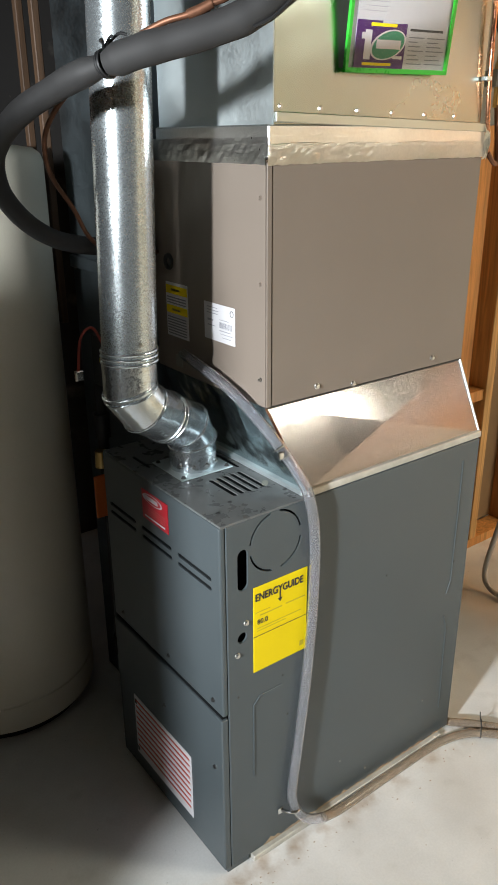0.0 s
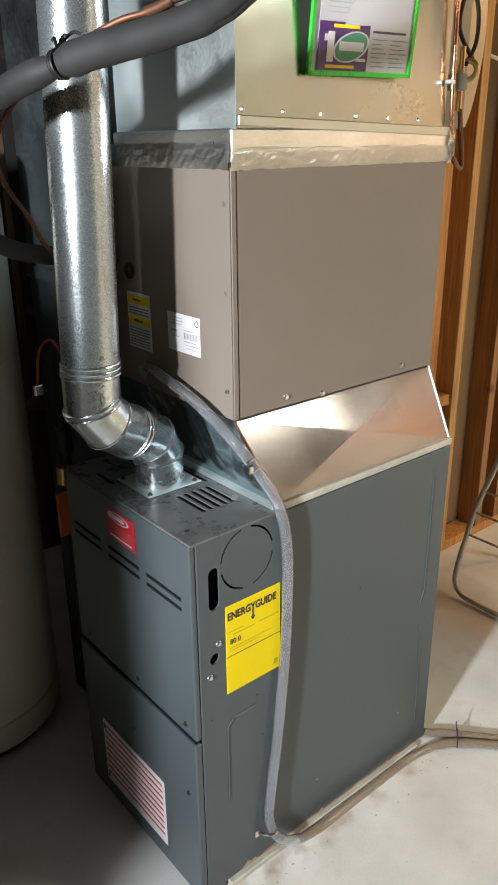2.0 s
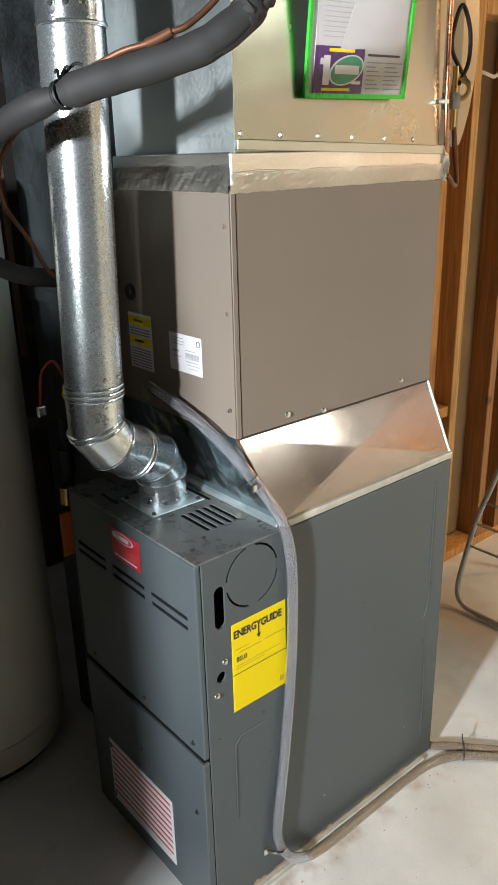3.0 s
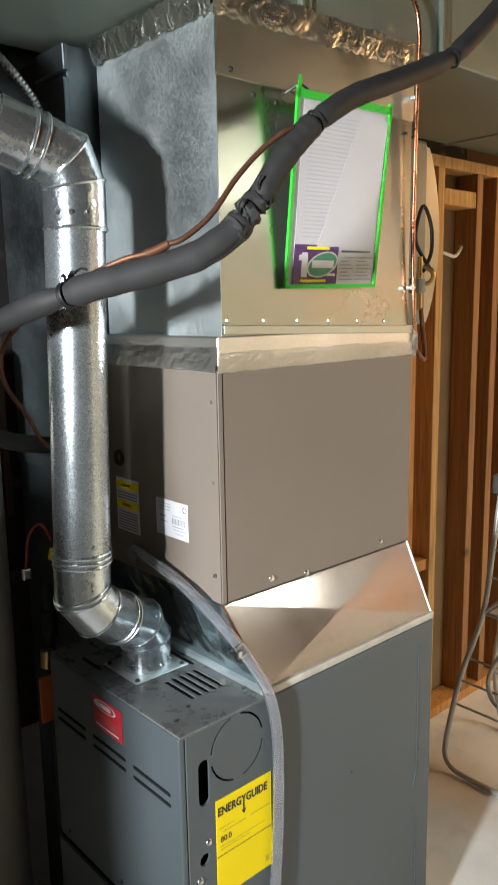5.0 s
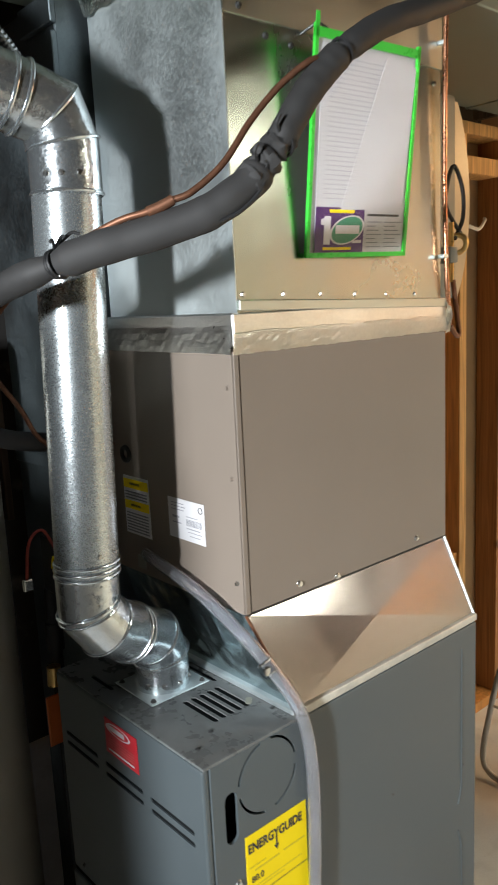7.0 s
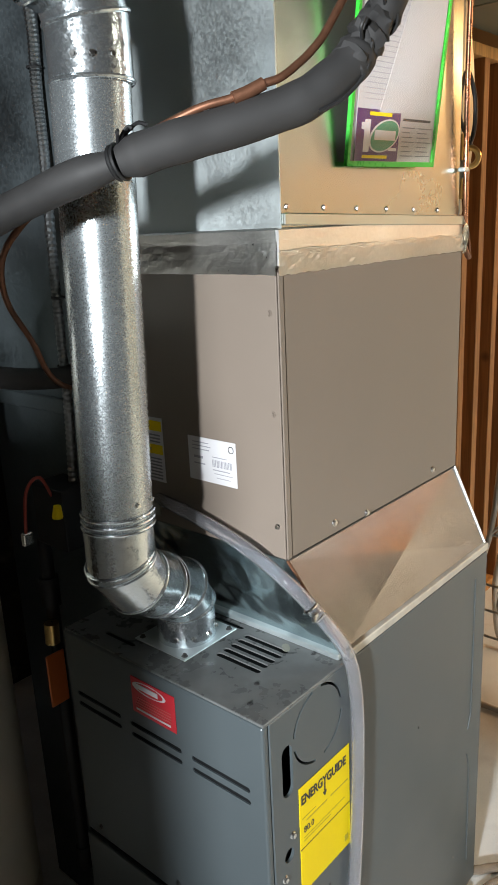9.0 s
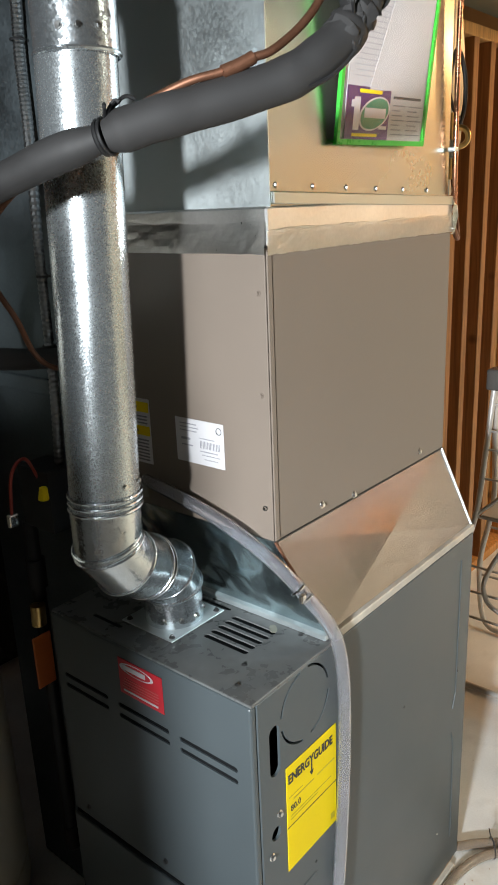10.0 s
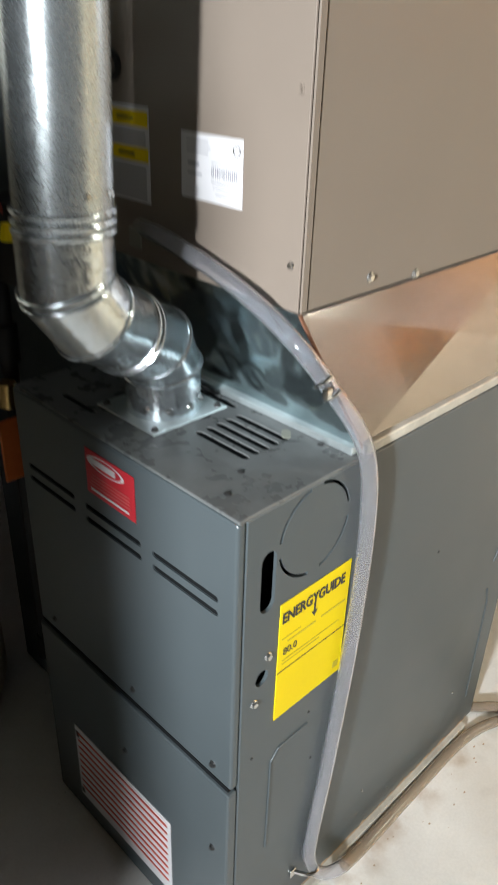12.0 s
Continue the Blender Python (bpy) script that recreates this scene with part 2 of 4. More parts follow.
INK = material("black_ink", (0.03, 0.03, 0.03), 0.6)
GREYINK = material("grey_ink", (0.20, 0.20, 0.22), 0.6)
FAINT = material("faint_ink", (0.31, 0.31, 0.34), 0.6)
YELLOW = material("yellow_label", (0.84, 0.64, 0.004), 0.55, 0, vary=0.04, bump=0.03, Specular_IOR_Level=0.2)
YELLOWINK = material("faint_print", (0.52, 0.40, 0.02), 0.5)
RED = material("red_label", (0.52, 0.022, 0.035), 0.32, 0, vary=0.05)
REDLINE = material("red_print", (0.52, 0.06, 0.03), 0.5)
PINK = material("pale_red_print", (0.55, 0.12, 0.12), 0.5)
PURPLE = material("purple_print", (0.05, 0.004, 0.105), 0.4)
GREENINK = material("green_print", (0.03, 0.25, 0.13), 0.4)
GREEN = material("green_vinyl", (0.05, 0.72, 0.06), 0.3, 0, vary=0.08, Transmission_Weight=0.15)
BEIGE = material("beige_plastic", (0.62, 0.52, 0.36), 0.4)
GREYPLASTIC = material("grey_plastic", (0.25, 0.27, 0.26), 0.5)
ORANGE = material("orange_tag", (0.62, 0.15, 0.03), 0.5)
BRASS = material("brass", (0.65, 0.45, 0.18), 0.3, 1.0)
WIRE = material("rack_coating", (0.52, 0.50, 0.47), 0.35, 0.3, vary=0.1)
CAP = material("grey_cap", (0.09, 0.085, 0.08), 0.25)
WHITECABLE = material("white_cable", (0.75, 0.74, 0.70), 0.5)
REDWIRE = material("red_wire", (0.35, 0.05, 0.035), 0.5)
CAULK = material("sealant", (0.22, 0.22, 0.18), 0.4)
DIRT = concrete("rusty_dirt", (0.40, 0.30, 0.20), (0.45, 0.20, 0.08), 0.9)


def clear_vinyl(name, tint, rough, weight, ior=1.35):
    """Cloudy clear tubing."""
    mat = material(name, tint, rough, 0, vary=0.04, bump=0.0)
    bsdf = mat.node_tree.nodes["Principled BSDF"]
    bsdf.inputs["Transmission Weight"].default_value = weight
    bsdf.inputs["IOR"].default_value = ior
    return mat


VINYL = clear_vinyl("clear_vinyl", (0.90, 0.91, 0.96), 0.12, 0.93)
VINYL_RUSTY = clear_vinyl("stained_vinyl", (0.66, 0.56, 0.45), 0.2, 0.75)
SLEEVE = clear_vinyl("clear_sleeve", (0.97, 0.97, 0.97), 0.04, 1.0, 1.16)


# ---- makers ----
def thing(name, label, category, group="", kind="", at=(0, 0, 0)):
    ob = new(name)
    ob.empty_display_size = 0.05
    ob.location = at
    return tagged(ob, label, category, group, kind)


def finish(bm, name, mat, smooth=False):
    bmesh.ops.recalc_face_normals(bm, faces=bm.faces)
    me = bpy.data.meshes.new(name)
    bm.to_mesh(me)
    bm.free()
    me.materials.append(mat)
    if smooth:
        for p in me.polygons:
            p.use_smooth = True
        me.set_sharp_from_angle(angle=radians(38))
    return me


def part(name, bm, mat, parent=None, label="", smooth=False):
    ob = new(name, finish(bm, name, mat, smooth))
    if parent is not None:
        ob.parent = parent
        origin = Vector(parent.location)
        up = parent.parent
        while up is not None:
            origin += Vector(up.location)
            up = up.parent
        ob.data.transform(Matrix.Translation(-origin))
    return tagged(ob, label)


def box(lo, hi, bevel=0.0, segments=2):
    bm = bmesh.new()
    c = [(a + b) / 2 for a, b in zip(lo, hi)]
    s = [abs(b - a) for a, b in zip(lo, hi)]
    bmesh.ops.create_cube(bm, size=1, matrix=Matrix.Translation(c) @ Matrix.Diagonal((*s, 1)))
    if bevel:
        bmesh.ops.bevel(bm, geom=bm.edges[:], offset=bevel, segments=segments, affect="EDGES", profile=0.6)
    return bm


def merge(*bms):
    out = bms[0]
    for other in bms[1:]:
        me = bpy.data.meshes.new("tmp")
        other.to_mesh(me)
        other.free()
        out.from_mesh(me)
        bpy.data.meshes.remove(me)
    return out


def loft(rings, closed=False, caps=True):
    """Skin a list of rings of points, all of one length."""
    bm = bmesh.new()
    made = [[bm.verts.new(p) for p in ring] for ring in rings]
    pairs = list(zip(made, made[1:])) + ([(made[-1], made[0])] if closed else [])
    n = len(made[0])
    for a, b in pairs:
        for i in range(n):
            bm.faces.new((a[i], a[(i + 1) % n], b[(i + 1) % n], b[i]))
    if caps and not closed:
        bm.faces.new(made[0][::-1])
        bm.faces.new(made[-1])
    return bm


def spline(points, steps=8):
    """Smooth run through the points."""
    p = [Vector(q) for q in points]
    p = [2 * p[0] - p[1]] + p + [2 * p[-1] - p[-2]]
    out = []
    for i in range(1, len(p) - 2):
        for s in range(steps):
            u = s / steps
            a, b, c, d = p[i - 1:i + 3]
            out.append(0.5 * (2 * b + (c - a) * u + (2 * a - 5 * b + 4 * c - d) * u * u + (3 * b - a - 3 * c + d) * u ** 3))
    return out + [p[-2]]


def frames(points):
    """Points with the two side directions of a run that does not twist."""
    side = None
    for i, q in enumerate(points):
        a, b = points[max(i - 1, 0)], points[min(i + 1, len(points) - 1)]
        way = (b - a).normalized()
        if side is None:
            side = way.orthogonal().normalized()
        side = (side - way * side.dot(way)).normalized()
        yield q, side, way.cross(side), way


def tube(points, radius, sides=14, caps=True, wall=0.0):
    """A round run; radius is a number or a function of the share of the way."""
    points = [Vector(q) for q in points]
    rings, inner = [], []
    for i, (q, s, u, w) in enumerate(frames(points)):
        r = radius(i / (len(points) - 1)) if callable(radius) else radius
        # widen at mitres so that the run keeps its bore
        for store, rr in ((rings, r), (inner, r - wall)):
            store.append([q + rr * (math.cos(k * math.tau / sides) * s + math.sin(k * math.tau / sides) * u) for k in range(sides)])
    if wall:
        return loft(rings + inner[::-1], closed=True)
    return loft(rings, caps=caps)


def torus(center, axis, R, r, sides=28, small=8):
    q = Vector(axis).to_track_quat("Z", "Y").to_matrix()
    rings = []
    for i in range(sides):
        a = i * math.tau / sides
        ring = []
        for k in range(small):
            b = k * math.tau / small
            ring.append(Vector(center) + q @ Vector(((R + r * math.cos(b)) * math.cos(a), (R + r * math.cos(b)) * math.sin(a), r * math.sin(b))))
        rings.append(ring)
    return loft(rings, closed=True)


def screw(at, normal, r=0.0045, h=0.003):
    """A hex washer head with a slot-like dimple."""
    q = Vector(normal).to_track_quat("Z", "Y").to_matrix().to_4x4()
    m = Matrix.Translation(at) @ q
    bm = bmesh.new()
    bmesh.ops.create_cone(bm, cap_ends=True, segments=14, radius1=r * 1.35, radius2=r * 1.2, depth=h * 0.4, matrix=m @ Matrix.Translation((0, 0, h * 0.2)))
    bmesh.ops.create_cone(bm, cap_ends=True, segments=6, radius1=r, radius2=r * 0.85, depth=h, matrix=m @ Matrix.Translation((0, 0, h * 0.9)))
    return bm


def cut(ob, cutters):
    """Cut shapes out of a mesh and drop the cutters."""
    for bm in cutters:
        me = finish(bm, "cutter", INSIDE)
        c = new("cutter", me)
        mod = ob.modifiers.new("cut", "BOOLEAN")
        mod.operation, mod.object, mod.solver = "DIFFERENCE", c, "EXACT"
        bpy.context.view_layer.update()
        parent, ob.parent = ob.parent, None
        bpy.context.view_layer.update()
        done = bpy.data.meshes.new_from_object(ob.evaluated_get(bpy.context.evaluated_depsgraph_get()))
        ob.parent = parent
        ob.modifiers.clear()
        old, ob.data = ob.data, done
        bpy.data.meshes.remove(old)
        bpy.data.objects.remove(c)
        bpy.data.meshes.remove(me)
    return ob


def slot(a, b, r, normal, depth=0.03):
    """A round-ended cutter from a to b."""
    a, b, n = Vector(a), Vector(b), Vector(normal).normalized()
    way = (b - a).normalized()
    side = n.cross(way)
    outline = []
    for end, start in ((b, -90), (a, 90)):
        for k in range(9):
            ang = radians(start + k * 22.5)
            outline.append(end + r * (math.cos(ang) * way + math.sin(ang) * side))
    return loft([[p - n * depth for p in outline], [p + n * depth for p in outline]])


def arc_cutter(center, R, r, a0, a1, normal, u, v, depth=0.02):
    c, n, u, v = Vector(center), Vector(normal), Vector(u), Vector(v)
    outline = []
    for rr, ks in ((R + r, range(9)), (R - r, range(8, -1, -1))):
        for k in ks:
            a = radians(a0 + (a1 - a0) * k / 8)
            outline.append(c + rr * (math.cos(a) * u + math.sin(a) * v))
    return loft([[p - n * depth for p in outline], [p + n * depth for p in outline]])


def quad_sheet(corners, thick, normal):
    """A flat sheet by its corners, with thickness behind it."""
    n = Vector(normal).normalized() * thick
    front = [Vector(c) for c in corners]
    return loft([[c - n for c in front], front])


def print_bars(parent, name, rects, mat, place):
    """Printed marks on a sheet, each lifted a hair: rects of (u0, v0, u1, v1), place(u, v, lift) gives points."""
    for u0, v0, u1, v1 in rects:
        corners = [place(u0, v0, 0.0007), place(u1, v0, 0.0007), place(u1, v1, 0.0007), place(u0, v1, 0.0007)]
        back = [place(u0, v0, 0.0001), place(u1, v0, 0.0001), place(u1, v1, 0.0001), place(u0, v1, 0.0001)]
        part(name, loft([back, corners]), mat, parent)


def lettering(parent, name, text, size, m, mat, squeeze=1.0, bold=0.0):
    data = bpy.data.curves.new(name, "FONT")
    data.body, data.size, data.extrude, data.align_x, data.offset = text, size, 0.0003, "LEFT", bold
    data.resolution_u = 3
    temp = new("lettering", data)
    bpy.context.view_layer.update()
    me = bpy.data.meshes.new_from_object(temp.evaluated_get(bpy.context.evaluated_depsgraph_get()))
    bpy.data.objects.remove(temp)
    me.transform(m @ Matrix.Diagonal((squeeze, 1, 1, 1)))
    me.materials.clear()
    me.materials.append(mat)
    ob = new(name, me)
    if parent is not None:
        ob.parent = parent
        me.transform(Matrix.Translation(-Vector(parent.location)))
    return ob


# ---- room ----
X0, X1, Y0, Y1, CEIL = -4.6, 3.4, -3.6, 1.65, 2.72


def plain(name, lo, hi, mat, label, category):
    return tagged(part(name, box(lo, hi), mat), label, category, kind="structure")


plain("floor", (X0, Y0, -0.15), (X1, Y1, 0.0), FLOOR, "light grey painted concrete basement floor with rusty stains", "floor")
plain("ceiling", (X0, Y0, CEIL), (X1, Y1, CEIL + 0.1), JOIST, "dark wooden subfloor above the basement", "ceiling")
plain("wall_north", (X0, Y1, 0), (X1, Y1 + 0.2, CEIL), SHADE_WALL, "concrete foundation wall coloured near-black for shade", "wall")
# south wall out of view, split: dark part cuts fill, white end feeds reflections
plain("wall_south", (X0, Y0 - 0.2, 0), (1.6, Y0, CEIL), BLOCK, "unseen concrete wall, kept dark to limit bounced light", "wall")
plain("wall_south_end", (1.6, Y0 - 0.2, 0), (X1, Y0, CEIL), WHITEWALL, "unseen white end of the south wall, bright for reflections", "wall")
plain("wall_east", (X1, Y0, 0), (X1 + 0.2, Y1, 1.5), WHITEWALL, "whitewashed concrete end wall", "wall")
# upper end wall colours are made up to tint the sheet-metal reflections
plain("wall_east_upper", (X1, -1.5, 1.5), (X1 + 0.12, Y1, CEIL), PEACH, "unseen upper end wall, peach to tint the metal's reflections", "wall")
plain("wall_east_corner", (X1, Y0, 1.5), (X1 + 0.12, -1.5, CEIL), BLUSH, "unseen end wall corner, pinkish to tint the transition's reflection", "wall")
# added out of view, placed where the plenum's reflection turns orange
plain("reflection_board", (X1 - 0.02, -2.65, 1.51), (X1, -1.85, 1.80), AMBER, "unseen amber board added for the plenum's orange reflection", "wall panel")
# added pier and post, out of view, that block part of the work lamp
plain("shade_wall", (-1.46, -0.375, 0), (-1.34, 0.07, 1.43), BLOCK, "unseen grey pier added to shade the furnace front", "wall")
plain("shade_post", (-1.46, -0.347, 1.43), (-1.34, -0.19, 1.61), BLOCK, "unseen grey post added to shade the coil front", "wall")
# added to keep bulb light off the floor behind the duct
plain("wall_back", (0.635, 0.74, 0), (1.295, 0.80, 2.11), SHADE_PINE, "dark wall added between duct and framing to block the bulb's light", "wall")
plain("wall_west", (X0 - 0.2, Y0, 0), (X0, Y1, CEIL), BLOCK, "grey concrete end wall of the basement", "wall")

for i in range(20):
    x = X0 + 0.2 + i * 0.406
    tagged(part("joist", box((x, Y0, CEIL - 0.235), (x + 0.038, Y1, CEIL)), JOIST), "old brown wooden floor joist overhead", "joist", "ceiling joists")

# ---- framed partition behind the furnace ----
partition = thing("stud_partition", "unfinished pine stud partition with bare framing", "partition wall", kind="structure", at=(1.3, 0.6, 0))
for x0, x1, y0, mat in ((1.365, 1.485, 0.60, STUD), (1.590, 1.630, 0.60, STUD_PALE), (1.832, 1.872, 0.60, STUD_DARK), (1.962, 2.002, 0.60, STUD_DARK), (2.10, 2.14, 0.60, STUD_DARK), (2.24, 2.28, 0.60, STUD_DARK), (2.52, 2.56, 0.60, STUD), (2.80, 2.84, 0.60, STUD)):
    part("stud", box((x0, y0, 0.038), (x1, y0 + 0.089, 2.05), 0.002, 1), mat, partition)
part("top_plate", box((1.3, 0.6, 2.05), (3.3, 0.689, 2.088), 0.002, 1), STUD_PALE, partition)
part("bottom_plate", box((1.3, 0.6, 0.0), (3.3, 0.689, 0.038), 0.002, 1), STUD, partition)
part("header", box((1.632, 0.602, 1.93), (1.83, 0.687, 1.985), 0.002, 1), STUD_PALE, partition)
part("plywood_panel", box((2.34, 0.69, 0.04), (3.3, 0.702, 2.05)), PLY, partition)
part("backing_board", box((1.49, 0.69, 0.04), (1.85, 0.70, 2.05)), BACKER, partition)
part("dark_boarding", box((1.852, 0.69, 0.04), (2.338, 0.70, 2.05)), STUD_DARK, partition)
part("fire_block", box((1.487, 0.61, 0.62), (1.588, 0.68, 0.66)), STUD, partition)
cable = spline([(1.633, 0.64, 1.78), (1.68, 0.62, 1.765), (1.74, 0.625, 1.76), (1.80, 0.64, 1.79), (1.83, 0.66, 1.80)], 6)
tagged(part("white_cable", tube(cable, 0.006, 8), WHITECABLE, smooth=True), "white electrical cable stapled between two studs", "cable")

# old framing behind the water heater, its pine coloured dark for the shade there
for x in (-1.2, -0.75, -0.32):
    tagged(part("wall_stud", box((x, 1.42, 0), (x + 0.04, 1.51, CEIL - 0.24), 0.002, 1), SHADE_PINE), "old wall stud against the foundation wall, coloured dark for shade", "stud", "studs by the foundation")

# ---- trunk duct and return drop ----
trunk = thing("trunk_duct", "long galvanized supply trunk duct with standing seams overhead", "duct", at=(0, 0.09, 2.118))
part("duct_body", box((-2.2, 0.09, 2.125), (2.9, 0.60, 2.46), 0.003, 1), TRUNK, trunk)
for x in (-1.5, -0.72, 0.388, 0.831, 1.62, 2.4):
    part("seam", box((x, 0.078, 2.121), (x + 0.011, 0.604, 2.463), 0.002, 1), TRUNK, trunk)
    part("seam_cleat", box((x + 0.013, 0.084, 2.123), (x + 0.035, 0.602, 2.462), 0.002, 1), TRUNK, trunk)

drop = thing("return_duct", "tall grey sheet-metal return air duct beside the furnace", "duct", at=(0.13, 0.48, 0.05))
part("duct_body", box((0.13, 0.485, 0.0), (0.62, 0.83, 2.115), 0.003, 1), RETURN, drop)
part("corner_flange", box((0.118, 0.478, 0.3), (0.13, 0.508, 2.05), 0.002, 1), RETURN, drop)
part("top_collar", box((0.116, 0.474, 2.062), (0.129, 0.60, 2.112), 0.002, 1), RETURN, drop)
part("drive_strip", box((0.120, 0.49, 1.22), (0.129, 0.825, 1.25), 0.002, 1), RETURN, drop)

# ---- furnace ----
FW, FD, FH = 0.466, 0.738, 0.867
furnace = thing("furnace", "dark grey enamelled gas furnace standing on a concrete floor", "furnace")
part("inner_cabinet", box((0.05, 0.03, 0.03), (FD - 0.01, FW - 0.02, FH - 0.04)), INSIDE, furnace)
side = part("side_panel", box((0.012, 0.0, 0.016), (FD, 0.005, FH - 0.004), 0.0015, 1), CABINET, furnace, "dark grey enamelled side panel with knockouts")
SN, SU, SV = (0, -1, 0), (1, 0, 0), (0, 0, 1)
cutters = [slot((0.050, 0, 0.728), (0.050, 0, 0.792), 0.0125, SN), slot((0.0468, 0, 0.608), (0.0478, 0, 0.610), 0.011, SN)]
for k in range(4):
    cutters.append(arc_cutter((0.1295, 0, 0.798), 0.0625, 0.0021, 12 + 90 * k, 82 + 90 * k, SN, SU, SV))
cut(side, cutters)
part("far_side_panel", box((0.012, FW - 0.005, 0.016), (FD, FW, FH - 0.004), 0.0015, 1), CABINET, furnace)
part("back_panel", box((FD - 0.005, 0.006, 0.016), (FD - 0.0005, FW - 0.006, FH - 0.005)), CABINET, furnace)
deck = part("top_deck", box((0.001, 0.001, FH - 0.006), (0.215, FW - 0.002, FH), 0.0025, 3), DECK, furnace, "scuffed grey top deck with slots")
cutters = []
for k in range(5):
    x = 0.102 + k * 0.0175
    cutters.append(slot((x, 0.096, FH), (x, 0.178, FH), 0.0055, (0, 0, 1), 0.02))
cutters.append(slot((0.188, 0.205, FH), (0.188, 0.300, FH), 0.0046, (0, 0, 1), 0.02))
cutters.append(slot((0.036, 0.318, FH), (0.036, 0.385, FH), 0.0046, (0, 0, 1), 0.02))
cut(deck, cutters)
# black plate set inside the deck: paints the slots' shade
part("deck_shade_plate", box((0.03, 0.05, FH - 0.0045), (0.205, 0.42, FH - 0.0025)), INSIDE, furnace, "black plate standing in for shade under the deck slots")
part("deck_lining", box((0.02, 0.02, FH - 0.03), (0.21, FW - 0.02, FH - 0.02)), INSIDE, furnace)
part("top_rear", box((0.217, 0.003, FH - 0.006), (FD - 0.002, FW - 0.003, FH - 0.001)), CABINET, furnace)

upper = part("upper_door", box((-0.002, 0.0002, 0.436), (0.0113, FW - 0.001, FH - 0.003), 0.0055, 4), CABINET, furnace, "upper door with three pairs of louvre slots")
cutters = []
for y0, y1 in ((0.034, 0.146), (0.178, 0.291), (0.327, 0.437)):
    for z in (0.745, 0.724):
        cutters.append(slot((0, y0, z), (0, y1, z), 0.0045, (1, 0, 0)))
cut(upper, cutters)
# black plate set inside the door: paints the louvres' shade
part("louvre_shade_plate", box((0.0005, 0.02, 0.71), (0.009, 0.445, 0.76)), INSIDE, furnace, "black plate standing in for shade behind the louvre slots")
lower = part("lower_door", box((-0.006, 0.0002, 0.012), (0.0113, FW - 0.001, 0.428), 0.005, 3), CABINET, furnace, "lower door with a white printed label")
# black strip for the shade in the gap between the doors
part("door_gap_shade", box((-0.001, 0.006, 0.4285), (0.012, FW - 0.006, 0.4355)), INSIDE, furnace)
part("base_rail", box((0.065, -0.012, 0.0), (0.70, 0.004, 0.0155), 0.002, 1), RAIL, furnace, "pale dirty metal base rail")
part("base_rail", box((0.01, 0.02, 0.0), (0.03, FW - 0.02, 0.012), 0.002, 1), DARKSTEEL, furnace)
part("base_foot", box((0.002, 0.002, 0.0), (0.062, 0.03, 0.0155), 0.002, 1), CABINET, furnace)
# rusty dirt caught along the foot of the side panel
rng = random.Random(71)
low, high = [], []
for i in range(60):
    x = 0.10 + 0.0104 * i
    tall = max(0.0006, rng.gauss(0.005, 0.004) * (0.5 + 0.5 * math.sin(0.55 * i) ** 2))
    low.append(Vector((x, -0.0006, 0.0165)))
    high.append(Vector((x, -0.0006, 0.0168 + tall)))
bm = bmesh.new()
for a, b, c, d in zip(low, low[1:], high[1:], high):
    bm.faces.new([bm.verts.new(q) for q in (a, b, c, d)])
bmesh.ops.remove_doubles(bm, verts=bm.verts, dist=0.0001)
bmesh.ops.solidify(bm, geom=bm.faces[:], thickness=0.0005)
part("rust_line", bm, DIRT, furnace, "rusty dirt along the panel foot")
# pressed creases of the removable side opening
for a, b in (((0.684, 0.82), (0.684, 0.50)), ((0.684, 0.50), (0.672, 0.465)), ((0.672, 0.40), (0.684, 0.36)), ((0.684, 0.36), (0.690, 0.10)), ((0.074, 0.24), (0.074, 0.43)), ((0.074, 0.43), (0.09, 0.448)), ((0.09, 0.448), (0.15, 0.448))):
    run = [(a[0], -0.0005, a[1]), ((a[0] + b[0]) / 2, -0.0008, (a[1] + b[1]) / 2), (b[0], -0.0005, b[1])]
    part("pressed_crease", tube(run, 0.0016, 6), CABINET, furnace, smooth=True)
for x, z in ((0.057, 0.640), (0.035, 0.5725)):
    part("screw", screw((x, 0, z), SN, 0.0048), STEEL, furnace)
for x, z in ((0.035, 0.47), (0.15, 0.47), (0.165, 0.36), (0.62, 0.16), (0.45, 0.60), (0.33, 0.13), (0.69, 0.55), (0.42, 0.055)):
    part("rivet", screw((x, 0, z), SN, 0.002, 0.0012), STEEL if z < 0.3 else DARKSTEEL, furnace)
for y, z, x in ((0.035, 0.46, -0.002), (0.21, 0.462, -0.002), (0.42, 0.46, -0.002), (0.235, 0.31, -0.006), (0.03, 0.29, -0.006)):
    part("screw", screw((x, y, z), (-1, 0, 0), 0.0042), DARKSTEEL, furnace)
for x, y in ((0.195, 0.055), (0.075, 0.075), (0.03, 0.05), (0.19, 0.40)):
    part("screw", screw((x, y, FH), (0, 0, 1), 0.0036, 0.0012), DARKSTEEL, furnace)
part("sealant_blob", slot((0.178, 0.098, FH + 0.0006), (0.186, 0.106, FH + 0.0006), 0.006, (0, 0, 1), 0.0005), CAULK, furnace)

# red maker's plate: oval and bars
plate = part("red_plate", box((-0.0035, 0.180, 0.775), (-0.0021, 0.284, 0.842), 0.0004, 1), RED, furnace, "red maker's plate with a white oval")
on_front = lambda x0: (lambda u, v, lift: Vector((x0 - lift, u, v)))
print_bars(plate, "print_bar", [(0.272, 0.8235, 0.218, 0.8325)], PAPER, on_front(-0.0035))
oval = torus((-0.0037, 0.240, 0.8275), (1, 0, 0), 0.010, 0.0009, 28, 6)
